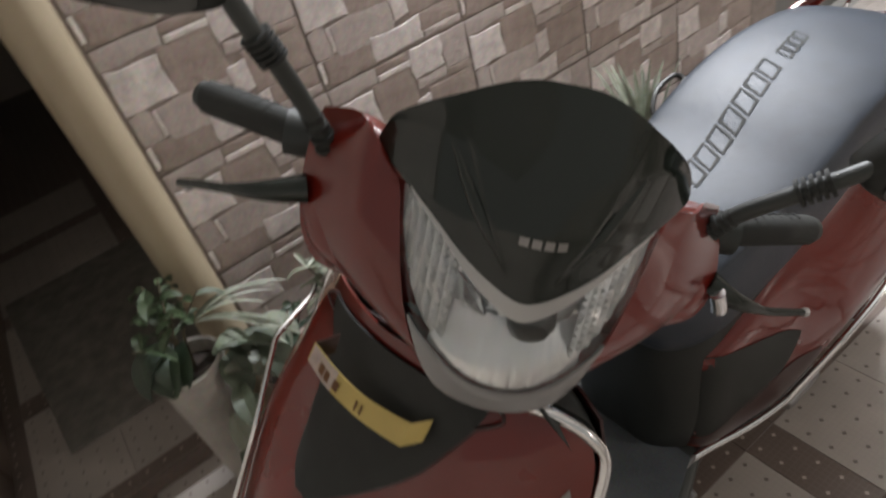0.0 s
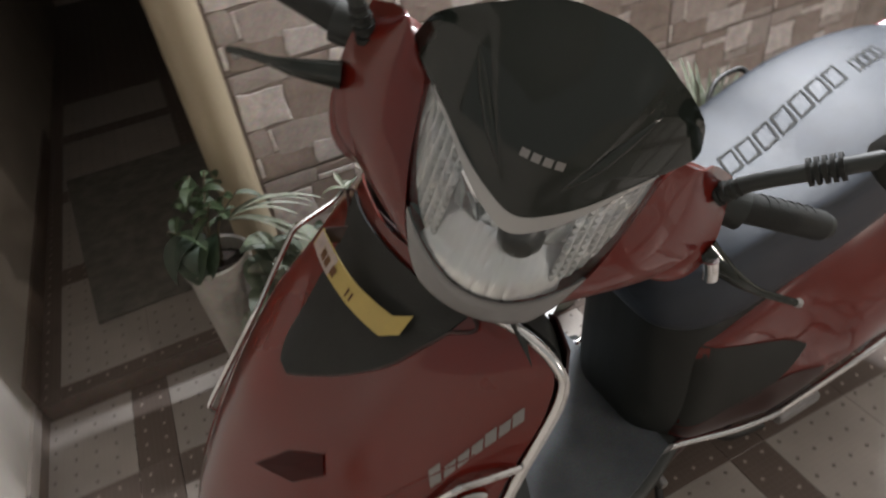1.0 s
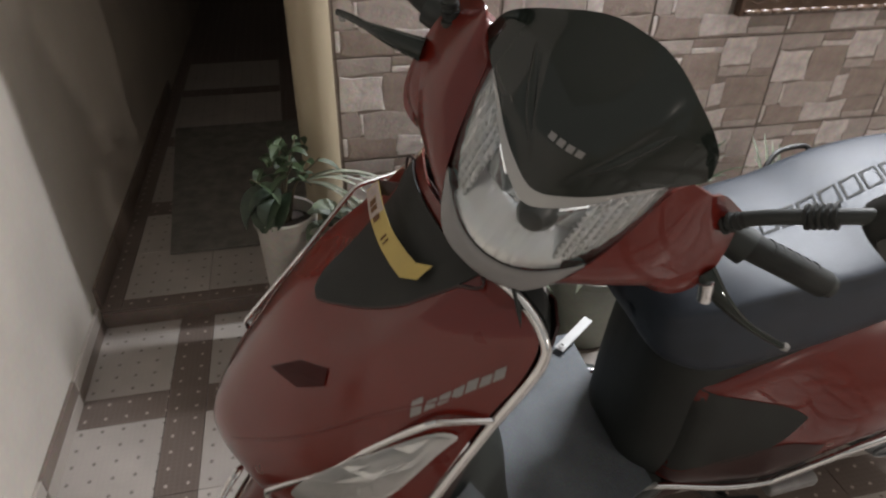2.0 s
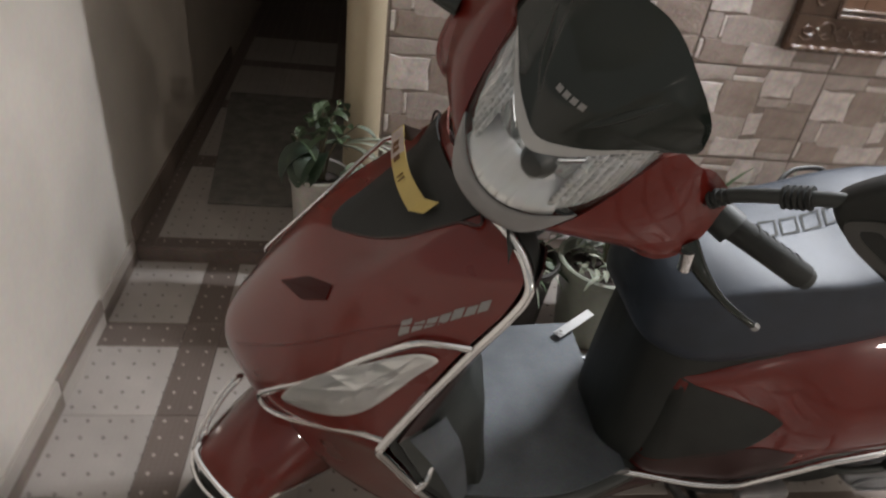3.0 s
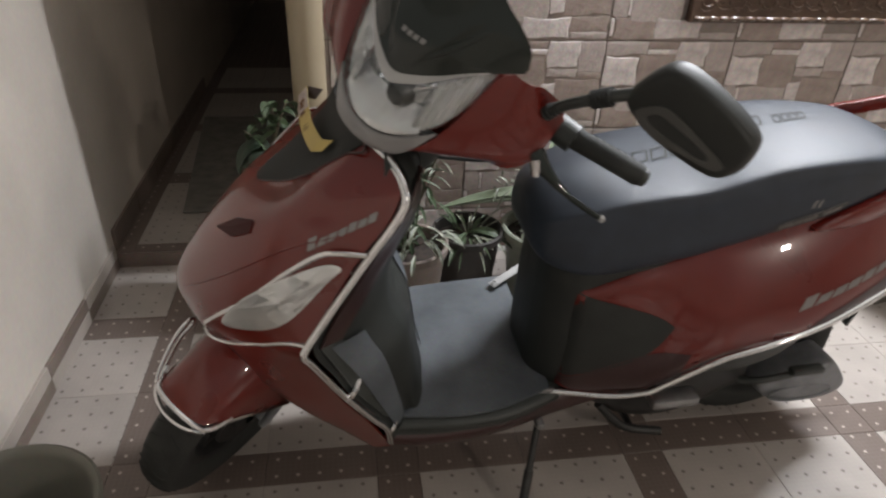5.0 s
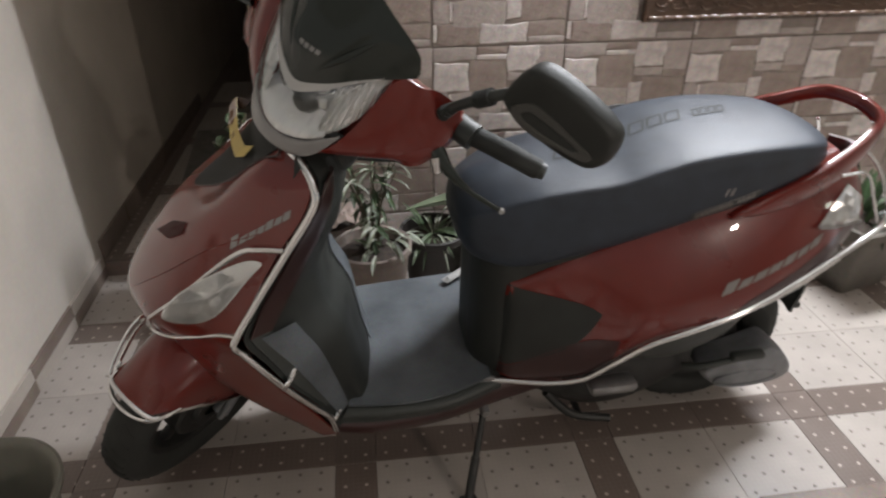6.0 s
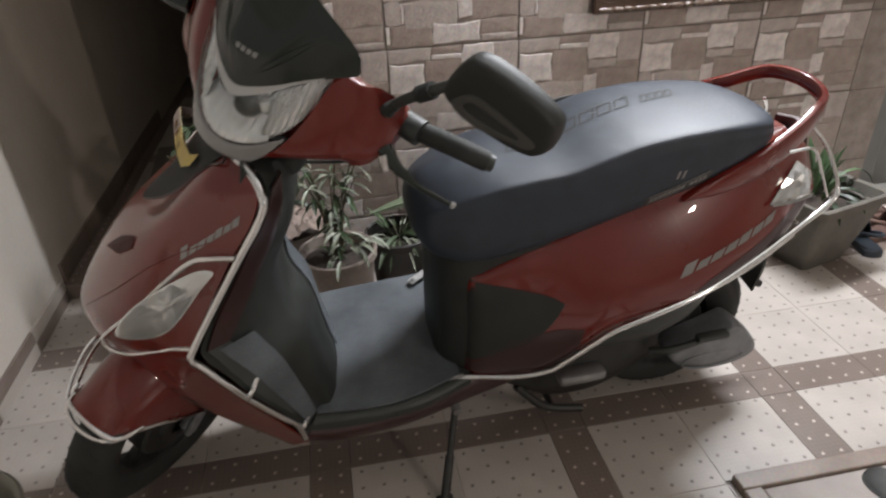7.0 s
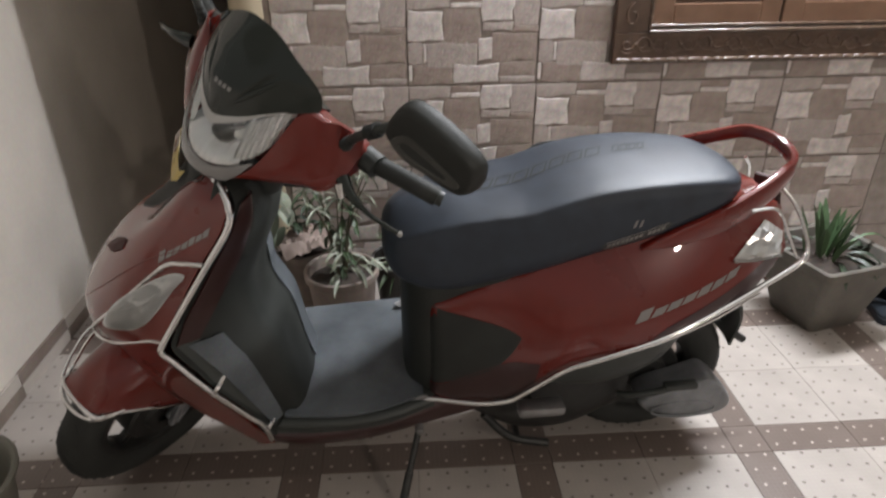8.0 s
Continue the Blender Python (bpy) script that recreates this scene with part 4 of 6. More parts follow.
wheel(1.372, .217, .090, .127, False)
sc("crankcase", skin([body_row(.88, .18, .29, .08, .11, .09), body_row(.93, .15, .30, .09, .12, .10), body_row(1.02, .105, .33, .10, .14, .11), body_row(1.15, .10, .34, .10, .13, .11), body_row(1.30, .15, .33, .08, .10, .09)], 24, 40, True, caps=True), DARK_STEEL, label="dark engine crankcase")
def oval(cx, cz, rx, rz, y, n=28, tip=0.0):
    return [(cx + rx * math.cos(t) + tip * rz * math.sin(t), y, cz + rz * math.sin(t)) for t in (2 * math.pi * j / n for j in range(n))]


def case_ring(f, y):
    """The cover's pointed outline, drawn in towards its middle by f."""
    line = [(1.330, .185), (1.350, .214), (1.42, .236), (1.475, .256), (1.502, .262), (1.535, .240), (1.562, .210), (1.580, .180), (1.576, .152), (1.538, .132), (1.462, .124), (1.385, .138)]
    return [(1.46 + (x - 1.46) * f, y, .188 + (z - .188) * f) for x, z in line]


cover = sc("transmission_cover", skin([case_ring(.96, -.05), case_ring(1.0, -.10), case_ring(.97, -.124), case_ring(.88, -.133), case_ring(.55, -.139), case_ring(.2, -.140)], 18, 48, True, caps=True), CASE, label="dusty grey transmission cover")
sc("cover_ridge", merged(tube(oval(1.445, .172, .085, .026, -.1395, 24), .003, 48, 6, True), tube([(1.515, -.136, .150), (1.53, -.134, .19), (1.552, -.131, .21)], .003, 16, 6)), CASE, cover)
sc("kick_pedal", merged(tube([(1.27, -.12, .225), (1.30, -.14, .238), (1.36, -.148, .252), (1.43, -.148, .272)], .009, 20, 10), block(1.37, 1.455, -.165, -.140, .262, .280, .006)), BLACK, label="black kick-start pedal")
sc("air_box", skin([body_row(1.08, .30, .42, .15, .17, .15), body_row(1.2, .30, .46, .16, .18, .16), body_row(1.33, .33, .48, .14, .16, .14), body_row(1.42, .38, .50, .09, .11, .10)], 20, 40, True, caps=True), BLACK, label="black air filter box")
sc("rear_mudguard", skin([[(1.585, -.055, .30), (1.592, 0, .30), (1.585, .055, .30)], [(1.59, -.06, .40), (1.6, 0, .40), (1.59, .06, .40)], [(1.53, -.07, .52), (1.54, 0, .525), (1.53, .07, .52)], [(1.42, -.07, .56), (1.42, 0, .565), (1.42, .07, .56)]], 20, 12, thick=.006), BLACK, label="black rear mudguard")
sc("plate_bracket", tube([(1.58, 0.02, .36), (1.615, .02, .30), (1.65, .02, .265), (1.67, .02, .25)], .011, 12, 10), DARK_STEEL, label="dark bracket under the tail")
sc("silencer", merged(tube([(1.02, .12, .19), (1.15, .16, .18), (1.25, .18, .22), (1.52, .19, .29)], .045, 30, 14, taper=lambda t: .35 if t < .35 else min(1, .35 + (t - .35) * 4))), DARK_STEEL, label="dark silencer on the right")
sc("foot_peg", block(.995, 1.110, -.207, -.160, .252, .282, .012), STEEL, label="grey folded pillion foot peg")
sc("peg_bracket", tube([(1.03, -.10, .255), (1.03, -.16, .25)], .012, seg=10), DARK_STEEL)
sc("rear_shock", tube([(1.40, .10, .25), (1.34, .10, .50)], .022, 10, 12), DARK_STEEL)
# stands
inv = SC.inverted()
foot = inv @ Vector((0.715, 0.475, 0.004))
top_ = Vector((.762, -.148, .192))
sc("side_stand", merged(tube([top_, top_.lerp(foot, .35), top_.lerp(foot, .92)], .008, 10, 10), tube([top_.lerp(foot, .5), top_.lerp(foot, .97)], .0105, 6, 10)), DARK_STEEL, label="lowered side stand")
fp = block(foot.x - .018, foot.x + .022, foot.y - .016, foot.y + .016, foot.z + .001, foot.z + .012, .004)
sc("stand_foot", fp, DARK_STEEL)
sc("stand_bolt", lathe([(0, .014), (.009, .012), (.011, .004), (.011, -.01)], 16, Matrix.Translation(top_ + Vector((0, -.006, .004))) @ Matrix.Rotation(radians(90), 4, "X")), STEEL)
sc("centre_stand", merged(tube([(.93, -.10, .17), (1.0, -.12, .10), (1.10, -.13, .075)], .011, 12, 10), tube([(.93, .10, .17), (1.0, .12, .10), (1.10, .13, .075)], .011, 12, 10), tube([(1.02, -.12, .095), (1.02, .12, .095)], .009, 4, 8)), DARK_STEEL, label="folded centre stand")


# ---- handlebar head, turned to the left ----
def face_x(y, z):
    """How far back the head's face lies: upright round the lamp, leaning back along the visor."""
    if z > 1.05:
        x = .349 + .62 * (z - 1.05) + 1.35 * (z - 1.05) ** 2
    else:
        x = float(np.interp(z, (.80, .90, .93, .96, 1.0, 1.05), (.45, .36, .32, .305, .318, .349)))
    return x + float(np.interp(z, (1.0, 1.09), (5.0, 4.3))) * y * y


def on_face(y, z, back=0.0):
    return Vector((face_x(y, z) + back, y, z))


VIS_TOP = [(0, 1.196), (.026, 1.194), (.054, 1.184), (.084, 1.166), (.110, 1.147), (.131, 1.126), (.141, 1.104)]
VIS_LOW = [(0, 1.055), (.020, 1.061), (.042, 1.070), (.066, 1.080), (.090, 1.089), (.116, 1.095), (.140, 1.098)]
LENS_LOW = [(0, .979), (.025, .980), (.052, .986), (.074, .997), (.091, 1.014), (.103, 1.040), (.109, 1.062), (.113, 1.088)]
LAMP_TOP = [(0, 1.046), (.033, 1.054), (.052, 1.062), (.075, 1.075), (.088, 1.083), (.098, 1.088), (.106, 1.091), (.113, 1.092)]


def sym(curve):
    return [(-y, z) for y, z in curve[:0:-1]] + list(curve)


def between(low, high, back, nu, nv, thick=0.0, bulge=0.0, tuck=0.0, relief=None, ease=.12):
    """A sheet on the head's face between a lower and an upper line."""
    a, b = spline([(y, z, 0) for y, z in sym(low)], nu), spline([(y, z, 0) for y, z in sym(high)], nu)
    bm = bmesh.new()
    g = []
    for i in range(nu):
        row = []
        for j in range(nv):
            t = j / (nv - 1)
            p = a[i].lerp(b[i], t)
            step = relief(p.x, p.y) if relief else 0.0
            e = min(i, nu - 1 - i, j * nu / nv, (nv - 1 - j) * nu / nv) / (nu * ease)
            e = min(1, e) ** 2 * (3 - 2 * min(1, e)) if relief else e
            row.append(bm.verts.new(on_face(p.x, p.y, back - step * min(1, e) - bulge * min(1, e) + tuck * max(0, 1 - e))))
        g.append(row)
    for i in range(nu - 1):
        for j in range(nv - 1):
            q = list(dict.fromkeys((g[i][j], g[i + 1][j], g[i + 1][j + 1], g[i][j + 1])))
            bm.faces.new(q)
    bmesh.ops.remove_doubles(bm, verts=bm.verts, dist=1e-5)
    if thick:
        solid(bm, thick)
    return bm


def eased_sheet(bm, times, thick):
    """Relax the inside of a sheet, keep its rim, and give it thickness."""
    inside = [v for v in bm.verts if not v.is_boundary]
    for k in range(times):
        bmesh.ops.smooth_vert(bm, verts=inside, factor=.5, use_axis_x=True, use_axis_y=True, use_axis_z=True)
    solid(bm, thick)
    return bm


# cowl round the bar
def cowl_row(y, fl, fm, tp, bt, bb, bo):
    return [(x, y, z) for x, z in (fl, fm, tp, ((tp[0] + bt[0]) / 2, (tp[1] + bt[1]) / 2 + .003), bt, bb, bo)]


COWL = [((0.0), (.38, .955), (.42, 1.04), (.475, 1.085), (.53, 1.045), (.55, .97), (.46, .93)),
        ((.08), (.395, .965), (.445, 1.04), (.478, 1.075), (.53, 1.038), (.55, .975), (.465, .94)),
        ((.122), (.395, .982), (.438, 1.035), (.485, 1.064), (.533, 1.030), (.545, .98), (.47, .955)),
        ((.16), (.408, .982), (.462, 1.032), (.496, 1.055), (.538, 1.030), (.54, .985), (.48, .965)),
        ((.195), (.428, .985), (.478, 1.030), (.510, 1.045), (.540, 1.028), (.538, 1.0), (.49, .978)),
        ((.212), (.452, .997), (.487, 1.02), (.512, 1.034), (.53, 1.022), (.528, 1.006), (.495, .992))]


def raise_right(x, y, z):
    """The right half of the head stands a little higher and ends a little sooner than the left."""
    k = min(1.0, max(0.0, (y - .10) / .04))
    return (x, y - .075 * max(0.0, y - .10), z + .033 * k * min(1.0, max(0.0, (z - .975) / .05)))


rows = [cowl_row(-y, *r) for y, *r in COWL[:0:-1]] + [[raise_right(*p) for p in cowl_row(y, *r)] for y, *r in COWL]
cowl = sc("handlebar_cowl", skin(rows, 66, 42, True, caps=True), RED, label="glossy dark red handlebar cowl", turned=True)
# red wings that frame the headlamp
for s in (-1, 1):
    inner = [(.022, .944), (.055, .957), (.079, .976), (.094, 1.003), (.105, 1.035), (.111, 1.062), (.117, 1.088), (.129, 1.096)]
    out_ = [(.43, .06, .94), (.39, .105, .952), (.392, .150, .963), (.41, .178, .980), (.436, .188, 1.012), (.462, .187, 1.038), (.482, .181, 1.062), (.49, .172, 1.08)]
    far_ = [(.46, .09, .945), (.43, .145, .955), (.425, .19, .968), (.438, .208, .986), (.460, .213, 1.006), (.487, .214, 1.024), (.507, .21, 1.04), (.515, .203, 1.055)]
    first = np.array([(face_x(y, z) + .003, y, z) for y, z in inner])

    def eased(p):
        p, u = np.array(p), np.linspace(0, 1, len(p))
        return np.stack([np.polyval(np.polyfit(u, p[:, c], 3), u) for c in range(3)], 1)
    out_s, far_s = eased(out_), eased(far_)
    u8 = np.linspace(0, 1, 8)
    first = np.stack([np.polyval(np.polyfit(u8, first[:, c], 5), u8) for c in range(3)], 1)
    mid_s = first * .5 + out_s * .5 + np.array([-.006, .004, 0])
    r = [[(x, s * y, z) for x, y, z in q.tolist()] for q in (first, mid_s, out_s, far_s)]
    if s > 0:
        r = r[:1] + [[raise_right(*p) for p in q] for q in r[1:]]
    sc("cowl_wing", eased_sheet(skin(r, 26, 30), 70, .003), RED, cowl, turned=True)
sc("dash_panel", skin([[(.465, -.10, 1.082), (.465, 0, 1.100), (.465, .10, 1.088)], [(.50, -.10, 1.064), (.505, 0, 1.082), (.50, .10, 1.068)], [(.535, -.10, 1.038), (.54, 0, 1.052), (.535, .10, 1.042)]], 14, 20, thick=.004), GLOSS, label="black instrument panel", turned=True)

# visor, with a raised V-shaped middle
def visor_relief(y, z):
    edge = .018 + .66 * max(0.0, z - 1.068)
    k = min(1.0, max(0.0, (edge - abs(y)) / .007))
    return .0035 * k * k * (3 - 2 * k)


visor = sc("visor", between(VIS_LOW, VIS_TOP, 0.0, 110, 50, thick=.004, bulge=.008, relief=visor_relief, ease=.42), GLOSS, label="glossy black visor", turned=True)
vis_bvh = tree(visor)
fwd = STEER.to_3x3() @ Vector((1, 0, 0))
for s in (-1, 1):
    v = []
    for i in range(14):
        t = i / 13
        start_ = STEER @ Vector((.15, s * (.020 + .066 * t), 1.080 + .066 * t))
        hit = vis_bvh.ray_cast(start_, fwd, .6)
        if hit[0] is not None:
            v.append(hit[0] + fwd * .0034)
    sc("visor_rib", tube(v, .0048, seg=16, taper=lambda t: .25 + 1.0 * math.sin(math.pi * t)), GLOSS, visor)
# name mark on the visor, plain blocks
marks = []
for k in range(4):
    y0 = .018 - .0105 * k
    h = .0062
    a = [STEER @ Vector((.30, y, z)) for y, z in ((y0, 1.106), (y0 - .0078, 1.106), (y0 - .0078, 1.106 + h), (y0, 1.106 + h))]
    marks.append(stuck(vis_bvh, a, fwd, .0012, 3, 3))
for mk in marks:
    sc("mark_block", mk, LOGO, visor, "pale grey mark")

# headlamp
def faceted(low, high, y0, y1, nu, nv, back, rise, rng=None, wob=0.0):
    """A cut-glass sheet: cells between two lines of the face, each raised to a point."""
    a, b = spline([(y, z, 0) for y, z in sym(low)], 121), spline([(y, z, 0) for y, z in sym(high)], 121)
    bm = bmesh.new()

    def at(y, t):
        za = float(np.interp(y, [p.x for p in a], [p.y for p in a]))
        zb = float(np.interp(y, [p.x for p in b], [p.y for p in b]))
        return y, za + (zb - za) * t

    def jig():
        return rng.uniform(-wob, wob) if rng else 0.0
    g = [[bm.verts.new(on_face(*at(y0 + (y1 - y0) * i / nu, .02 + .96 * j / nv), back + jig())) for j in range(nv + 1)] for i in range(nu + 1)]
    for i in range(nu):
        for j in range(nv):
            top = bm.verts.new(on_face(*at(y0 + (y1 - y0) * (i + .5) / nu, .02 + .96 * (j + .5) / nv), back - rise + jig()))
            ring_ = (g[i][j], g[i + 1][j], g[i + 1][j + 1], g[i][j + 1])
            for k in range(4):
                bm.faces.new((ring_[k], ring_[(k + 1) % 4], top))
    return bm


rng = random.Random(12)
lamp = sc("headlamp", faceted(LENS_LOW, LAMP_TOP, -.070, .070, 8, 3, .044, .013, rng, .007), CUT_MIRROR, label="clear headlamp with chrome reflector", turned=True, angle=3)
sc("lens", between(LENS_LOW, LAMP_TOP, 0.0, 44, 16, bulge=.003), LENS, lamp, turned=True).visible_shadow = False
BEZ_LOW = [(0, 1.046), (.030, 1.056), (.055, 1.069), (.080, 1.0835), (.105, 1.0935)]
BEZ_TOP = [(0, 1.060), (.033, 1.069), (.060, 1.079), (.083, 1.089), (.108, 1.096)]
sc("lamp_bezel", between(BEZ_LOW, BEZ_TOP, -.0015, 40, 6, thick=.002), SILVER, lamp, "satin silver bezel", turned=True)
# ribbed lower bowl, open upwards
bm = bmesh.new()
g = []
for j in range(9):
    t = j / 8
    row = []
    for i in range(55):
        u = -1 + 2 * i / 54
        rib = .0011 * (1 if i % 6 == 0 else 0)
        row.append(bm.verts.new(on_face(.070 * u * (1 - .10 * t), .979 + .011 * u * u + (.028 + .012 * (1 - u * u)) * t, .005 + .030 * t ** 1.6 + rib + .004 * u * u)))
    g.append(row)
for a, b in zip(g, g[1:]):
    for j in range(54):
        bm.faces.new((a[j], a[j + 1], b[j + 1], b[j]))
solid(bm, .0015)
sc("ribbed_bowl", bm, REFLECT, lamp, "pale ribbed reflector bowl", turned=True, angle=35)
sc("bulb_shield", lathe([(0, .016), (.014, .013), (.021, .004), (.023, -.010)], 24, Matrix.Translation(on_face(-.016, 1.026, .026)) @ Matrix.Rotation(radians(-90), 4, "Y")), GREY_PL, lamp, "dark bulb shield", turned=True)
for s in (-1, 1):
    sc("prism_wing", faceted(LENS_LOW, LAMP_TOP, s * .056, s * .112, 7, 12, .016, .0046, rng, .0009), WING_GLASS, lamp, "cut-glass prism pattern", turned=True, angle=3)
    fin = [on_face(s * .026, 1.026, .022), on_face(s * .052, 1.022, .030), on_face(s * .060, 1.054, .020), on_face(s * .034, 1.044, .014)]
    bm = bmesh.new()
    bm.faces.new([bm.verts.new(p) for p in fin])
    solid(bm, .003)
    sc("reflector_facet", bm, CUT_MIRROR, lamp, turned=True)
# chin under the lamp
CH_LOW = [(0, .941), (.027, .945), (.054, .956), (.074, .973), (.090, 1.000)]
CH_TOP = [(0, .981), (.025, .982), (.050, .987), (.072, .996), (.091, 1.004)]
sc("lamp_chin", between(CH_LOW, CH_TOP, .001, 36, 10, thick=.004, bulge=.003), CHIN, lamp, "smoky grey lower lamp bezel", turned=True)
sc("neck_cover", skin([[(.43 + .065 * math.cos(t), .11 * math.sin(t), .97) for t in (2 * math.pi * j / 16 for j in range(16))], [(.445 + .055 * math.cos(t), .085 * math.sin(t), .92) for t in (2 * math.pi * j / 16 for j in range(16))], [(.43 + .05 * math.cos(t), .07 * math.sin(t), .86) for t in (2 * math.pi * j / 16 for j in range(16))]], 12, 32, True, caps=True), BLACK, label="black steering neck cover", turned=True)

# bar ends, levers, mirrors
for s in (-1, 1):
    def side_at(x, y, z):
        return (x, -y, z) if s < 0 else (x, .19 + (y - .19) * .82, z + .031)

    grip = sc("grip", tube([side_at(.522, .225, 1.012), side_at(.54, .28, 1.006), side_at(.564, .349, .996)], .0175, 14, 16), RUBBER, label="black rubber handle grip", turned=True)
    for k in range(6):
        sc("grip_ring", tube([side_at(.535 + .0045 * k, .262 + .0125 * k, 1.0085 - .0018 * k), side_at(.5365 + .0045 * k, .266 + .0125 * k, 1.0078 - .0018 * k)], .0179, seg=16), RUBBER, grip, turned=True)
    sc("bar_end", tube([side_at(.564, .349, .996), side_at(.568, .358, .995)], .0145, seg=14), BLACK, grip, turned=True)
    box_ = [[side_at(.52 + .024 * math.cos(t), y_, 1.013 + .022 * math.sin(t)) for t in (2 * math.pi * j / 12 for j in range(12))] for y_ in (.200, .222, .240)]
    sc("switch_box", skin(box_, 8, 24, True, caps=True), BLACK, label="black switch housing", turned=True)
    lever = sc("brake_lever", tube([side_at(*p) for p in ((.462, .210, .998), (.452, .245, .988), (.456, .285, .974), (.466, .32, .965), (.473, .343, .961))] if s < 0 else [(.462, .200, 1.032), (.452, .24, 1.029), (.456, .275, 1.019), (.466, .305, 1.006), (.473, .3255, .995)], .0058, 24, 10, taper=lambda t: 2.5 - 3.3 * t if t < .5 else .85 - .25 * (t - .5)), GLOSS, label="black brake lever with ball end", turned=True)
    sc("ball", lathe([(0, .0056), (.004, .0042), (.0056, 0), (.004, -.0042), (0, -.0056)], 14, Matrix.Translation(side_at(.474, .346, .9605))), SILVER, lever, "bright worn ball end", turned=True)
    if s < 0:
        sc("lever_pivot", tube([side_at(.446, .216, 1.002), side_at(.444, .224, .990), side_at(.443, .229, .980)], .0085, 6, 12), CHROME, lever, "chrome lever pivot", turned=True)
    sc("brake_cable", tube([(.450, s * .20, .985), (.47, s * .18, .95), (.47, s * .13, .90), (.45, s * .06, .86)], .003, 20, 6), BLACK, turned=True)
    # mirror
    if s < 0:
        arm = [(.484, -.188, 1.05), (.485, -.205, 1.078), (.483, -.235, 1.115), (.482, -.262, 1.145), (.486, -.285, 1.165)]
        dy_, dz_ = 0.0, 0.0
    else:
        arm = [(.484, .184, 1.066), (.484, .205, 1.108), (.484, .230, 1.150), (.484, .250, 1.178), (.487, .270, 1.208)]
        dy_, dz_ = -.012, .05
    mir = sc("mirror", tube(arm, .0085, 20, 12), BLACK, label="black rear-view mirror on a ribbed stalk", turned=True)
    boots = [tube([Vector(arm[2]).lerp(Vector(arm[3]), .1 + .16 * k), Vector(arm[2]).lerp(Vector(arm[3]), .19 + .16 * k)], .0135, seg=12) for k in range(5)]
    boots += [tube([Vector(arm[0]).lerp(Vector(arm[1]), .05 + .22 * k), Vector(arm[0]).lerp(Vector(arm[1]), .17 + .22 * k)], .0125 - .001 * k, seg=12) for k in range(4)]
    for bo in boots:
        sc("boot_ring", bo, RUBBER, mir, turned=True)

    def glass_at(p, dx):
        return Vector((.478 + dx + .10 * (p.x - .36), s * (p.x + dy_), p.y + dz_))
    shape_ = [(.272, 1.150), (.274, 1.172), (.286, 1.203), (.300, 1.221), (.322, 1.226), (.360, 1.221), (.405, 1.209), (.434, 1.195), (.445, 1.178), (.446, 1.146), (.434, 1.124), (.415, 1.117), (.375, 1.117), (.330, 1.123), (.290, 1.136)]
    rim_ = spline([(y, z, 0) for y, z in shape_], 52, True)
    mid_m = sum(rim_, Vector()) / 52
    rows_m = [[glass_at(mid_m.lerp(p, f), dx) for p in rim_] for f, dx in ((.55, .0), (.84, .002), (.95, .008), (1.0, .022), (.99, .036))]
    sc("housing", skin(rows_m, 18, 78, True, caps=True), HOUSING, mir, turned=True)
    outer_i = spline([(.294, 1.150, 0), (.304, 1.166, 0), (.320, 1.178, 0), (.340, 1.177, 0), (.385, 1.165, 0), (.420, 1.153, 0), (.424, 1.142, 0), (.412, 1.135, 0), (.378, 1.132, 0), (.340, 1.129, 0), (.308, 1.137, 0)], 48, True)
    a_, b_ = Vector((.322, 1.154, 0)), Vector((.385, 1.146, 0))
    inner_i = []
    for p in outer_i:
        t = min(1.0, max(0.0, (p - a_).dot(b_ - a_) / (b_ - a_).length_squared))
        inner_i.append(p.lerp(a_.lerp(b_, t), .58))
    ring_i = [[glass_at(p, .012) for p in outer_i], [glass_at(p, .000) for p in outer_i], [glass_at(p.lerp(q, .12), -.0018) for p, q in zip(outer_i, inner_i)], [glass_at(p.lerp(q, .9), -.0018) for p, q in zip(outer_i, inner_i)], [glass_at(q, .0) for q in inner_i]]
    sc("inset_panel", skin(ring_i, 14, 60, True), GREY_PL, mir, "satin grey inset panel", turned=True)
    bm = bmesh.new()
    bm.faces.new([bm.verts.new(glass_at(q, -.0004)) for q in inner_i])
    sc("inset_slot", bm, RUBBER, mir, turned=True)
    bm = bmesh.new()
    bm.faces.new([bm.verts.new(glass_at(mid_m.lerp(p, .93), .039)) for p in rim_])
    sc("mirror_glass", bm, MIRROR, mir, turned=True)

# fork, front wheel, fender with its chrome guard
wheel(.108, .233, .092, .152, True, shift=.02)
for s in (-1, 1):
    sc("fork_leg", merged(tube([(.150, s * .062 + .02, .25), (.205, s * .058 + .02, .36), (.26, s * .05 + .02, .47)], .018, 10, 14), tube([(.108, s * .070 + .02, .233), (.150, s * .064 + .02, .258)], .020, 6, 12)), CASE, label="grey fork leg", turned=True)
sc("brake_arm", tube([(.10, -.06, .235), (.13, -.068, .30), (.165, -.066, .36)], .009, 10, 10), CASE, label="grey brake arm", turned=True)
FEN = [full(h) for h in (
    [(-.033, 0, .458), (-.031, .030, .4575), (-.029, .045, .4565), (-.026, .054, .455)],
    [(-.012, 0, .482), (-.010, .037, .474), (-.004, .057, .462), (.003, .065, .447)],
    [(.030, 0, .507), (.032, .045, .498), (.040, .068, .470), (.050, .077, .415)],
    [(.085, 0, .524), (.085, .055, .512), (.088, .080, .460), (.090, .087, .381)],
    [(.155, 0, .525), (.153, .060, .510), (.145, .090, .440), (.134, .096, .347)],
    [(.215, 0, .500), (.210, .060, .485), (.195, .085, .420), (.175, .090, .345)])]
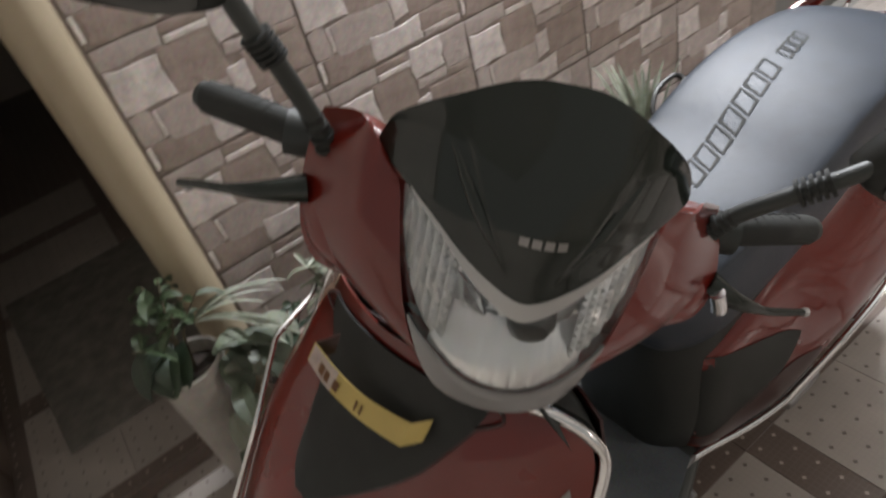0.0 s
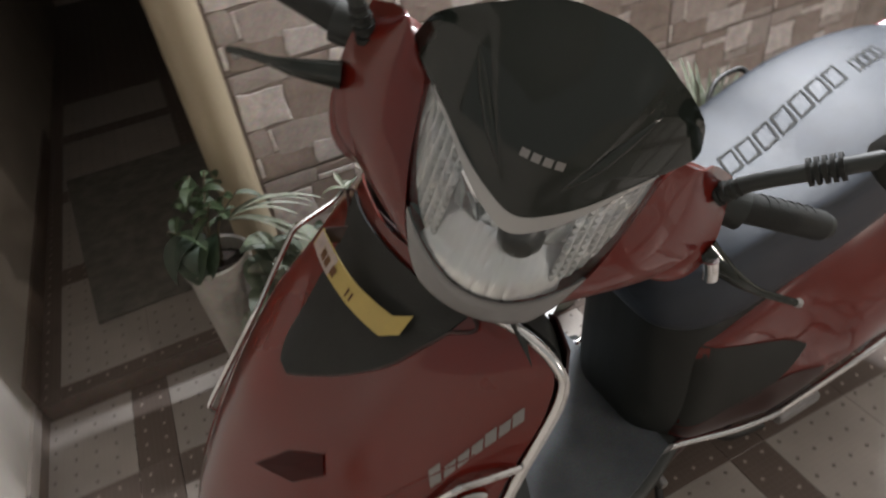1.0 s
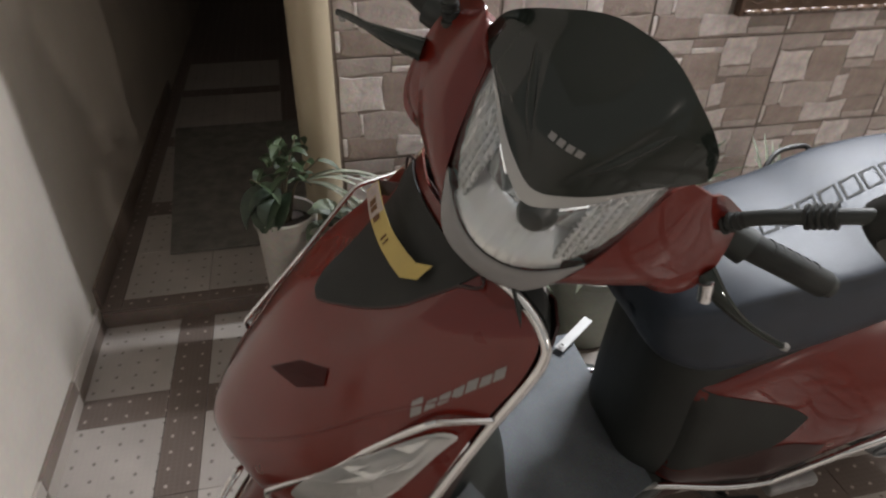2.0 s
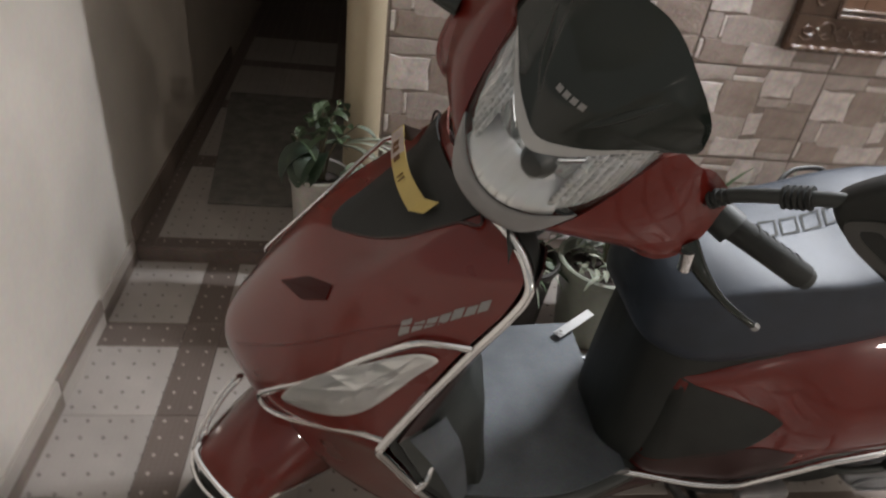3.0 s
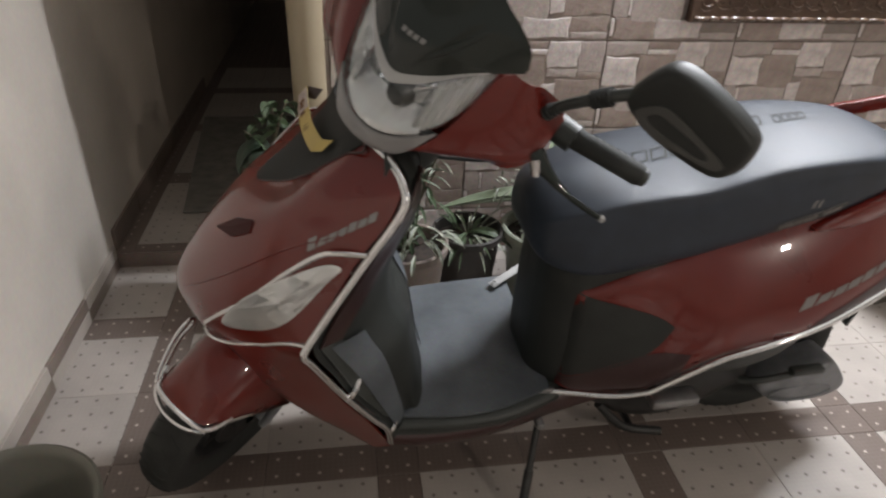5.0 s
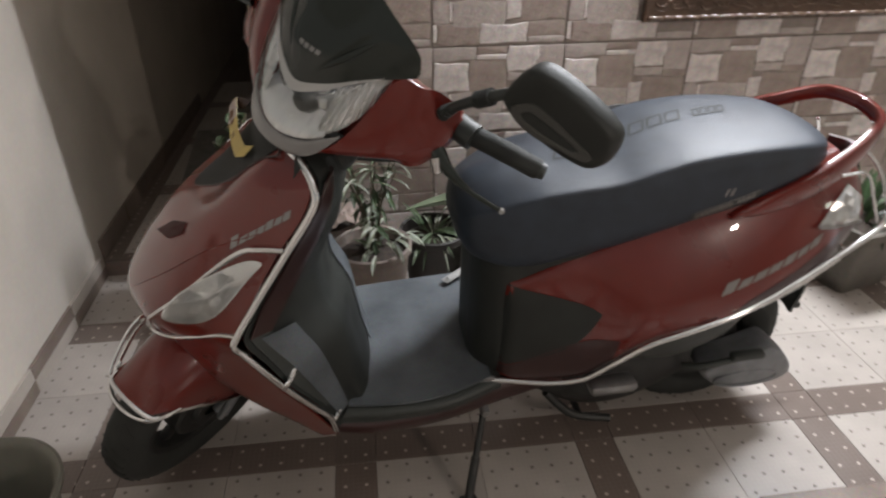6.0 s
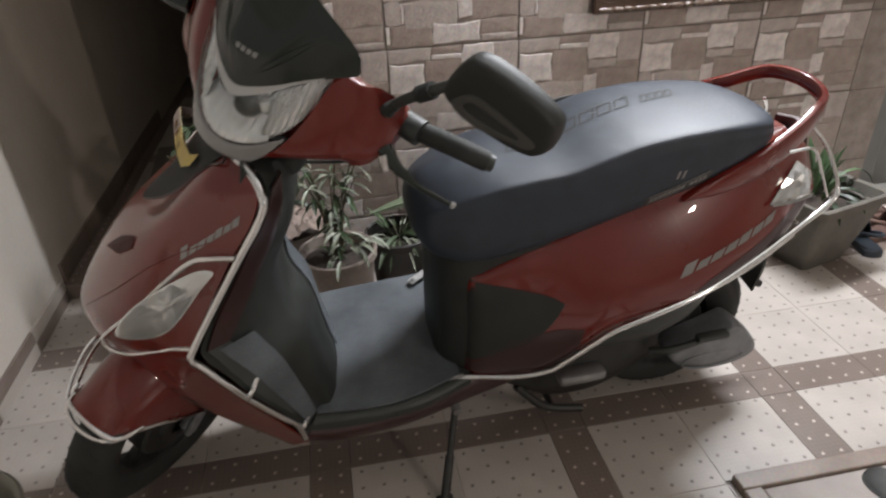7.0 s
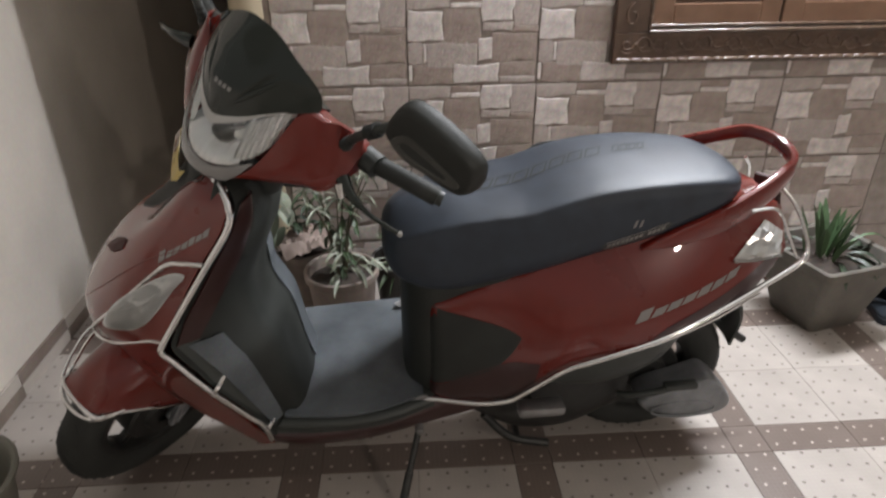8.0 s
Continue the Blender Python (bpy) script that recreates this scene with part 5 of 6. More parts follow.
FORK = Matrix.Translation((0, .02, 0))


def fork_part(name, bm, mat, label=""):
    bm.transform(FORK)
    return sc(name, bm, mat, None, label, True)


fork_part("front_fender", eased_sheet(skin(FEN, 44, 33), 40, -.004), RED, "glossy dark red front fender")
edge = [(.165, -.094, .322), (.150, -.1, .338), FEN[4][0], FEN[3][0], FEN[2][0], FEN[1][0], FEN[0][0], FEN[0][3], FEN[0][6], FEN[1][6], FEN[2][6], FEN[3][6], FEN[4][6], (.150, .1, .338), (.165, .094, .322)]
fork_part("fender_guard", tube([Vector((x - .005, y * 1.05, z - .002)) for x, y, z in edge], .005, 110, 8), CHROME, "chrome fender guard")
bow = [(.02, -.074, .438), (-.012, -.068, .445), (-.036, -.052, .444), (-.050, -.02, .440), (-.052, .02, .440), (-.040, .052, .444), (-.016, .072, .449), (.005, .078, .452)]
fork_part("fender_bow", tube(bow, .0048, 60, 8), CHROME, "chrome fender bow")
hoop = [(-.028, .066, .452), (.0, .082, .472), (.045, .097, .497), (.076, .100, .508), (.088, .099, .502), (.082, .098, .490), (.05, .095, .474), (.005, .080, .452)]
fork_part("fender_hoop", tube(hoop, .0035, 60, 8, True), CHROME, "chrome fender hoop")


# ---- potted plants and loose things ----
def blade(bm, base, out, up, length, width, droop, fold=0.25, n=6, shape=1.0, twist=0.0):
    """One leaf: a folded, drooping strip that narrows to its tip."""
    base, d = Vector(base), (Vector(out) * 1.0 + Vector((0, 0, up))).normalized()
    side = d.cross(Vector((0, 0, 1)))
    side = side.normalized() if side.length > 1e-3 else Vector((1, 0, 0))
    side = Matrix.Rotation(twist, 3, d) @ side
    pos, rows = base.copy(), []
    for i in range(n + 1):
        t = i / n
        w = width * (math.sin(math.pi * min(.98, .08 + .9 * t ** shape)) ** .8)
        nrm = side.cross(d).normalized()
        rows.append([bm.verts.new(pos - side * w * .5 + nrm * w * fold), bm.verts.new(pos), bm.verts.new(pos + side * w * .5 + nrm * w * fold)])
        d = (d + Vector((0, 0, -droop / n))).normalized()
        pos = pos + d * (length / n)
    for a, b in zip(rows, rows[1:]):
        for j in range(2):
            bm.faces.new((a[j], a[j + 1], b[j + 1], b[j]))


def ring_dir(rng):
    a = rng.uniform(0, 2 * math.pi)
    return Vector((math.cos(a), math.sin(a), 0))


def potted(label, place, r, h, pot_mat, category="potted plant", wobble=.01):
    root = tagged(empty("potted_plant", pose(*place)), label, category, group="potted plants by the wall")
    pot = part("pot", lathe([(0, 0), (r * .70, 0), (r * .74, .01), (r * .94, h - .03), (r * .95, h - .028), (r * 1.02, h - .026), (r * 1.03, h - .004), (r * .99, h), (r * .93, h - .004), (r * .90, h - .04), (0, h - .045)], 36, None, wobble), pot_mat, root)
    soil = lathe([(r * .91, h - .04), (r * .6, h - .030), (r * .3, h - .034), (0, h - .026)], 24, None, .03)
    part("soil", soil, SOIL, root)
    return root


def stem_set(root, rng, count, h, spread, top, r=.004):
    tips, bms = [], []
    for k in range(count):
        d = ring_dir(rng) * rng.uniform(.2, 1) * spread
        tip = Vector((d.x, d.y, h + rng.uniform(.65, 1) * (top - h)))
        m = Vector((d.x * .35, d.y * .35, (h + tip.z) / 2))
        bms.append(tube([(d.x * .1, d.y * .1, h - .04), m, tip], r, 8, 6, taper=lambda t: 1 - .6 * t))
        tips.append((Vector((d.x * .1, d.y * .1, h - .04)), m, tip))
    for b in bms:
        part("stem", b, STALK, root)
    return tips


# tall white planter beside the downpipe: broad leaves, some hanging
rng = random.Random(3)
pl = potted("tall white planter with drooping broad green leaves by the downpipe", (.150, 1.43, 0), .080, .455, WHITEPOT)
tips = stem_set(pl, rng, 6, .46, .12, .64)
bm, bd, bl, bg = bmesh.new(), bmesh.new(), bmesh.new(), bmesh.new()
for a, m_, t in tips:
    for k in range(4):
        p = m_.lerp(t, rng.uniform(0, 1))
        blade(bm, p, ring_dir(rng), rng.uniform(-.1, .9), rng.uniform(.04, .08), rng.uniform(.020, .034), rng.uniform(.8, 2.4), n=5)
for k in range(9):
    blade(bm, Vector((rng.uniform(-.02, .03), rng.uniform(-.02, .03), .56 + rng.uniform(0, .08))), ring_dir(rng), rng.uniform(.2, 1.6), rng.uniform(.05, .09), rng.uniform(.022, .036), rng.uniform(.8, 2.0), n=5)
for dx, dy, ln in ((-.9, -.3, .15), (-.6, -.8, .13), (-.3, -.9, .12)):
    blade(bd, Vector((0, 0, .50)), Vector((dx, dy, 0)), 1.1, ln, .085, 3.2, n=8)
for k in range(16):
    d = Vector((rng.uniform(-.2, 1), rng.uniform(-1, .1), 0)).normalized()
    p = Vector((rng.uniform(.05, .20), rng.uniform(-.12, .02), rng.uniform(.38, .56)))
    blade(bg if k % 3 else bl, p, d, rng.uniform(-.3, .6), rng.uniform(.07, .12), rng.uniform(.045, .070), rng.uniform(1.2, 2.6), n=6)
for k in range(13):
    d = Vector((rng.uniform(-.5, .8), -1, 0)).normalized()
    p = Vector((rng.uniform(-.02, .10), rng.uniform(-.11, -.08), rng.uniform(.12, .40)))
    blade(bg if k % 4 else bl, p, d, rng.uniform(-.9, -.1), rng.uniform(.06, .11), rng.uniform(.035, .055), rng.uniform(1, 2.5), n=5)
for k in range(10):
    d = Vector((rng.uniform(.4, 1), rng.uniform(-.7, .1), 0)).normalized()
    blade(bl, Vector((.04, 0, .54)) + d * .03, d, rng.uniform(.2, .7), rng.uniform(.16, .25), .012, rng.uniform(.8, 1.4), n=7)
part("leaves", bm, LEAF, pl)
part("broad_leaves", bd, LEAF_D, pl, "large dark drooping leaves")
part("sage_leaves", bg, SAGE, pl, "broad dull sage-green leaves")
part("hanging_leaves", bl, LEAF_P, pl, "pale hanging leaves")

# bushy plant with pale leaf tips, in a mud-brown pot
rng = random.Random(11)
pb = potted("mud-brown pot with a bushy narrow-leaved plant by the stone wall", (.535, 1.235, 0), .118, .283, CLAY)
tips = stem_set(pb, rng, 11, .283, .13, .62)
bm, bl = bmesh.new(), bmesh.new()
for a, m_, t in tips:
    for k in range(9):
        f = rng.random()
        p = (a.lerp(m_, f * 2) if f < .5 else m_.lerp(t, f * 2 - 1))
        tgt = bl if rng.random() < .30 else bm
        blade(tgt, p, ring_dir(rng), rng.uniform(-.5, 1.0), rng.uniform(.05, .09), rng.uniform(.010, .017), rng.uniform(.5, 1.8), n=4)
    for k in range(6):
        blade(bl, t, ring_dir(rng), rng.uniform(-.2, .8), rng.uniform(.045, .075), rng.uniform(.010, .016), rng.uniform(.8, 1.6), n=4)
for k in range(14):
    d = Vector((rng.uniform(-.5, 1), rng.uniform(-1, .1), 0)).normalized()
    blade(bl, Vector((.03, -.05, .30 + rng.uniform(0, .10))) + d * rng.uniform(0, .08), d, rng.uniform(-.4, .5), rng.uniform(.05, .08), .014, rng.uniform(.8, 1.6), n=4)
part("leaves", bm, LEAF, pb)
part("pale_leaves", bl, LEAF_P, pb, "pale cream-edged leaves")

# second brown pot, with a crumpled cloth on it
rng = random.Random(5)
pc = potted("brown pot behind the bushy plant", (.385, 1.44, 0), .11, .275, CLAY)
tips = stem_set(pc, rng, 5, .27, .06, .42)
bm = bmesh.new()
for a, m_, t in tips:
    for k in range(4):
        blade(bm, m_.lerp(t, rng.random()), ring_dir(rng), .5, .06, .02, 1.2, n=4)
part("leaves", bm, LEAF_D, pc)
cl = bmesh.new()
N = 22
grid = []
for i in range(N):
    row = []
    for j in range(N):
        u, v = -.5 + i / (N - 1), -.5 + j / (N - 1)
        z = .02 + .035 * (1 - 2.2 * (u * u + v * v)) + .03 * noise.noise(Vector((u * 5, v * 5, 2.0))) + .015 * noise.noise(Vector((u * 13, v * 13, 5.0)))
        row.append(cl.verts.new((u * .20, v * .15, max(.002, z))))
    grid.append(row)
for i in range(N - 1):
    for j in range(N - 1):
        cl.faces.new((grid[i][j], grid[i + 1][j], grid[i + 1][j + 1], grid[i][j + 1]))
solid(cl, .003)
cloth = tagged(part("cloth", cl, SACK), "crumpled pinkish cloth lying on the brown pot", "cloth")
cloth.matrix_world = pose(.405, 1.395, .272, 0, 0, 25)

# dark pot with grassy leaves
rng = random.Random(7)
pd = potted("dark pot with long grassy leaves by the stone wall", (.737, 1.345, 0), .110, .262, CLAY_D)
bm, bl = bmesh.new(), bmesh.new()
for k in range(30):
    d = ring_dir(rng)
    blade(bm if rng.random() < .45 else bl, d * rng.uniform(0, .06) + Vector((0, 0, .235)), d, rng.uniform(.5, 2.0), rng.uniform(.08, .17), rng.uniform(.007, .012), rng.uniform(1.0, 2.2), n=6)
for k in range(5):
    d = Vector((rng.uniform(-.4, 1), rng.uniform(-.5, .3), 0)).normalized()
    blade(bm, Vector((0, 0, .24)), d, .5, rng.uniform(.12, .18), .022, 1.2, n=7)
part("leaves", bm, LEAF, pd)
part("pale_leaves", bl, LEAF_P, pd)

# pale green planter with long thick leaves lying over its neighbour
rng = random.Random(17)
pg = potted("pale green planter with thick arching leaves by the stone wall", (.985, 1.325, 0), .138, .272, GREENPOT)
bm, bl = bmesh.new(), bmesh.new()
for base, d, up, ln, wd, dr in (((.06, .05, .35), (-1, .02, 0), .02, .40, .062, .22), ((.04, .09, .31), (-1, .10, 0), .0, .34, .045, .15), ((.0, .0, .26), (.3, 1, 0), 2.2, .34, .05, 1.2), ((.03, 0, .26), (1, .4, 0), 1.6, .34, .05, 1.4)):
    blade(bm, Vector(base), Vector(d), up, ln, wd, dr, .42, n=10, shape=.8)
for k in range(34):
    d = ring_dir(rng)
    p = Vector((rng.uniform(-.10, .09), rng.uniform(-.10, .08), .25 + rng.uniform(0, .04)))
    blade(bl, p, d, rng.uniform(-.1, 1.0), rng.uniform(.05, .10), rng.uniform(.012, .020), rng.uniform(.8, 1.8), n=4)
for k in range(30):
    p = Vector((rng.uniform(-.16, .04), rng.uniform(.02, .12), .38 + rng.uniform(-.02, .07)))
    blade(bl, p, ring_dir(rng), rng.uniform(-.5, .8), rng.uniform(.04, .08), rng.uniform(.008, .014), rng.uniform(.8, 1.8), n=4)
stem_set(pg, rng, 6, .27, .10, .46)
part("thick_leaf", bm, ALOE_P, pg, "long thick pale green leaves")
part("leaves", bl, LEAF_P, pg)

# spider plant behind the seat
rng = random.Random(9)
pe = potted("dark pot with a spider plant behind the seat", (1.25, 1.43, 0), .115, .36, CLAY_D)
bm, bl = bmesh.new(), bmesh.new()
for k in range(54):
    d = ring_dir(rng)
    blade(bl if rng.random() < .7 else bm, d * rng.uniform(0, .04) + Vector((0, 0, .335)), d, rng.uniform(1.2, 3.5), rng.uniform(.15, .25), rng.uniform(.012, .018), rng.uniform(1.0, 2.2), n=7)
part("leaves", bm, LEAF, pe)
part("pale_leaves", bl, LEAF_P, pe)

# upright pale plant further along, hidden but for its tips
rng = random.Random(19)
ph = potted("dark pot with upright pale green leaves behind the scooter", (1.63, 1.40, 0), .095, .28, CLAY_D)
bm = bmesh.new()
for k in range(26):
    d = ring_dir(rng)
    blade(bm, d * rng.uniform(0, .05) + Vector((0, 0, .25)), d, rng.uniform(2.0, 6.0), rng.uniform(.16, .27), rng.uniform(.014, .022), rng.uniform(.3, 1.3), n=6)
part("leaves", bm, LEAF_P, ph)

# square cement planter with upright succulent leaves
rng = random.Random(4)
pf = tagged(empty("potted_plant", pose(2.20, 1.275, 0, 0, 0, 14)), "square grey cement planter with upright green leaves", "potted plant", group="potted plants by the wall")
def square_ring(w, z, r=.02):
    pts = []
    for cx, cy, a0 in ((w - r, w - r, 0), (-w + r, w - r, 90), (-w + r, -w + r, 180), (w - r, -w + r, 270)):
        for k in range(4):
            a = radians(a0 + 30 * k)
            pts.append((cx + r * math.cos(a), cy + r * math.sin(a), z))
    return pts


bmq = bmesh.new()
rings = [[bmq.verts.new(p) for p in square_ring(w, z)] for w, z in ((.095, 0), (.10, .006), (.155, .235), (.168, .24), (.170, .272), (.164, .276), (.150, .27), (.142, .235))]
for a, b in zip(rings, rings[1:]):
    for j in range(16):
        bmq.faces.new((a[j], a[(j + 1) % 16], b[(j + 1) % 16], b[j]))
bmq.faces.new(rings[0])
bmq.faces.new(rings[-1])
part("pot", bmq, CEMENT, pf)
part("soil", lathe([(.14, .240), (.08, .252), (0, .248)], 20, None, .04), SOIL, pf)
bm, bl = bmesh.new(), bmesh.new()
for k in range(17):
    d = ring_dir(rng)
    blade(bm, d * rng.uniform(.01, .06) + Vector((-.03, 0, .245)), d, rng.uniform(2.5, 6), rng.uniform(.11, .20), rng.uniform(.022, .034), rng.uniform(.1, .6), .35, n=6)
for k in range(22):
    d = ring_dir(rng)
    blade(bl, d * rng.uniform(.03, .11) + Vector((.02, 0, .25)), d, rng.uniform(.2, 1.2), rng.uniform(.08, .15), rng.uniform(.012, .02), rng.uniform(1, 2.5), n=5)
blade(bm, Vector((.06, 0, .25)), Vector((1, -.2, 0)), 2.2, .24, .014, 2.6, n=8)
part("leaves", bm, ALOE, pf)
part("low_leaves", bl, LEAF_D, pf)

# bucket by the cream wall
bucket = tagged(empty("bucket", pose(-.255, .405, 0)), "dull grey-green plastic bucket on the tiled floor", "bucket")
part("bucket_body", lathe([(0, 0), (.115, 0), (.12, .006), (.150, .235), (.158, .238), (.165, .243), (.166, .252), (.160, .256), (.152, .25), (.146, .235), (.117, .012), (0, .010)], 48), BUCKET, bucket)
part("bail", tube([(.160 * math.cos(t), .160 * math.sin(t), .245 - .012 * math.sin(t * 1.0) ** 2 + .004) for t in [math.pi * k / 20 for k in range(21)]], .0028, seg=8), STEEL, bucket, "wire bail handle")


def sandal(label, mat, place, turn, length=.25, clog=False):
    root = tagged(empty("sandal", pose(*place, 0, 0, turn)), label, "footwear", group="footwear by the planter")
    outline = [(-.5, 0), (-.46, .14), (-.30, .16), (-.05, .13), (.22, .19), (.40, .17), (.5, .04), (.48, -.10), (.36, -.18), (.15, -.17), (-.1, -.14), (-.3, -.16), (-.46, -.14)]
    o = [(p.x * length, p.y * length) for p in spline([(x, y, 0) for x, y in outline], 40, True)]
    part("sole", prism(o, .024, None, .006), mat, root)
    if clog:
        rows = [[(x * length, w * length * math.cos(t), .022 + h * max(0, math.sin(t))) for t in [math.pi * k / 10 for k in range(11)]] for x, w, h in ((-.02, .15, .075), (.15, .18, .07), (.32, .175, .055), (.45, .11, .03))]
        part("upper", skin(rows, 14, 20, thick=.004), mat, root)
        part("heel_strap", tube([(-.02 * length, .15 * length, .05), (-.3 * length, .14 * length, .075), (-.47 * length, 0, .085), (-.3 * length, -.14 * length, .075), (-.02 * length, -.15 * length, .05)], .007, 24, 8), mat, root)
    else:
        for y_ in (1, -1):
            part("strap", strap([(.30 * length, 0, .028), (.18 * length, y_ * .09 * length, .050), (-.02 * length, y_ * .13 * length, .03)], .007, .003, 16), mat, root)
    return root


sandal("blue-black rubber clog on the floor beside the planter", SHOE, (2.455, 1.285, 0), 78, .22, True)
sandal("blue-black rubber clog lying behind its pair", SHOE, (2.50, 1.40, 0), 40, .22, True)
sandal("worn brown sandal on the pale tiles", SHOE_B, (2.60, 1.33, 0), 15, .24, True)
sandal("worn brown sandal on the pale tiles", SHOE_B, (2.63, 1.42, 0), 10, .24)

# ---- pieces of the wall and the floors ----
# one cladding tile, 45 x 30 cm, as stones: left, right, bottom, top in tenths of the tile, and a tone
STONES = [
    (0.00, 0.27, 0.50, 0.83, "W"), (0.27, 0.56, 0.46, 0.84, "B"), (0.33, 0.56, 0.855, 0.905, "W"), (0.00, 0.32, 0.85, 0.99, "G"), (0.33, 0.56, 0.92, 0.99, "B"),
    (0.565, 0.80, 0.71, 0.99, "W"), (0.805, 0.995, 0.67, 0.99, "G"), (0.57, 0.80, 0.60, 0.695, "G"), (0.80, 0.995, 0.585, 0.655, "B"), (0.53, 0.64, 0.285, 0.53, "W"),
    (0.645, 0.985, 0.27, 0.575, "B"), (0.145, 0.525, 0.20, 0.485, "G"), (0.00, 0.115, 0.25, 0.49, "G"), (0.12, 0.142, 0.26, 0.47, "W"), (0.035, 0.345, 0.02, 0.225, "B"),
    (0.35, 0.70, 0.02, 0.235, "W"), (0.705, 0.985, 0.10, 0.255, "B"), (0.71, 0.985, 0.02, 0.09, "G"), (0.00, 0.028, 0.05, 0.235, "W"),
]
TW, TH, JOINT = .45, .30, .0014
rng = random.Random(21)
TONE = {"W": ST_WHITE, "B": ST_BROWN, "G": ST_GREY}


def stone_mesh(u0, u1, v0, v1, tone):
    """An irregular stone face with a rough, rounded rim, lying in x and z and facing -y."""
    w, h = (u1 - u0) * TW, (v1 - v0) * TH
    small = min(w, h)
    j = min(.0075, small * .16)
    outline = []
    for (ax, az), (bx, bz) in (((0, 0), (w, 0)), ((w, 0), (w, h)), ((w, h), (0, h)), ((0, h), (0, 0))):
        n = 3 if math.hypot(bx - ax, bz - az) > .05 else 2
        for k in range(n):
            t = k / n
            px_, pz_ = ax + (bx - ax) * t + rng.uniform(-j, j) * .7, az + (bz - az) * t + rng.uniform(-j, j) * .7
            outline.append((min(max(px_, JOINT - u0 * TW), TW - JOINT - u0 * TW), min(max(pz_, JOINT - v0 * TH), TH - JOINT - v0 * TH)))
    g = .0005
    cx, cz = w / 2, h / 2
    depth = .0014 + (.0018 if tone == "W" else .0008) * rng.uniform(.6, 1.2)
    bm = bmesh.new()
    rings = []
    for f, d in ((1.0, 0.0), (1.0, -depth * .7), (1 - min(.10, .0028 / small), -depth)):
        rings.append([bm.verts.new((cx + (x - cx) * f * (1 - g / w), d, cz + (z - cz) * f * (1 - g / h))) for x, z in outline])
    n = len(outline)
    for a, b in zip(rings, rings[1:]):
        for k in range(n):
            bm.faces.new((a[k], a[(k + 1) % n], b[(k + 1) % n], b[k]))
    c = bm.verts.new((cx + rng.uniform(-.1, .1) * w, -depth - .0008, cz + rng.uniform(-.1, .1) * h))
    for k in range(n):
        bm.faces.new((rings[-1][k], rings[-1][(k + 1) % n], c))
    bmesh.ops.recalc_face_normals(bm, faces=bm.faces)
    me = bpy.data.meshes.new("stone")
    for f in bm.faces:
        f.smooth = False
    bm.to_mesh(me)
    bm.free()
    me.materials.append(TONE[tone])
    return me


kinds = [stone_mesh(*s) for s in STONES]
rest = {"W": [], "B": [], "G": []}
X0, Z0 = .775 - TW, .167 - TH
for ci in range(-1, 5):
    for ri in range(0, 10):
        x0, z0 = X0 + ci * TW, Z0 + ri * TH
        for me, (u0, u1, v0, v1, tone) in zip(kinds, STONES):
            px, pz = x0 + u0 * TW, z0 + v0 * TH
            w, h = (u1 - u0) * TW, (v1 - v0) * TH
            if px < .30 or px + w > 2.742 or pz < -.001 or pz + h > TOP:
                continue
            if px + w > WX + .004 and px < WX + WW - .004 and pz + h > WZ + .006 and pz < WZ + WH:
                if px > WX - .02 or pz > WZ - .02:
                    continue
            if .35 < px < 2.15 and .40 < pz < 1.04 and w * h > .0025:
                ob = new("stone", me)
                ob.parent = wall_n
                ob.location = (px, WALL_Y, pz)
            else:
                rest[tone].append((me, px, pz))
# dark joints between the cladding tiles
joints = [block(X0 + ci * TW - .0016, X0 + ci * TW + .0016, WALL_Y - .0007, WALL_Y - .0002, 0.07, TOP - .01) for ci in range(0, 6)]
joints += [block(.30, 2.73, WALL_Y - .0008, WALL_Y - .0003, Z0 + ri * TH - .0014, Z0 + ri * TH + .0014) for ri in range(1, 10)]
part("tile_joints", merged(*joints), JOINT_M, wall_n, "thin dark joints between the tiles", smooth=False)
for tone, items in rest.items():
    bm = bmesh.new()
    for me, px, pz in items:
        k = len(bm.verts)
        bm.from_mesh(me)
        bm.verts.ensure_lookup_table()
        for v in bm.verts[k:]:
            v.co += Vector((px, WALL_Y, pz))
    tagged(part("stone_cladding", bm, TONE[tone], wall_n, smooth=False), kind="stuff")


def tile_mesh(w, d, mat):
    bm = block(.0005, w - .0005, .0005, d - .0005, -.006, 0, .0008, 1)
    me = bpy.data.meshes.new("tile")
    bm.to_mesh(me)
    bm.free()
    me.materials.append(mat)
    return me


cache = {}


def lay(parent, x0, x1, y0, y1, z, mat, loose):
    w, d = round(x1 - x0, 4), round(y1 - y0, 4)
    if w < .012 or d < .012:
        return
    key = (w, d, mat.name)
    if key not in cache:
        cache[key] = tile_mesh(w, d, mat)
    if loose is None:
        ob = new("tile", cache[key])
        ob.parent = parent
        ob.location = (x0, y0, z)
    else:
        loose.append((cache[key], x0, y0, z, mat))


def spans(edges, lo, hi):
    """Strips and halved panels between the strips, cut to lo and hi."""
    out = []
    for a, b, strip in edges:
        a, b = max(a, lo), min(b, hi)
        if b - a > .01:
            out.append((a, b, strip))
    return out


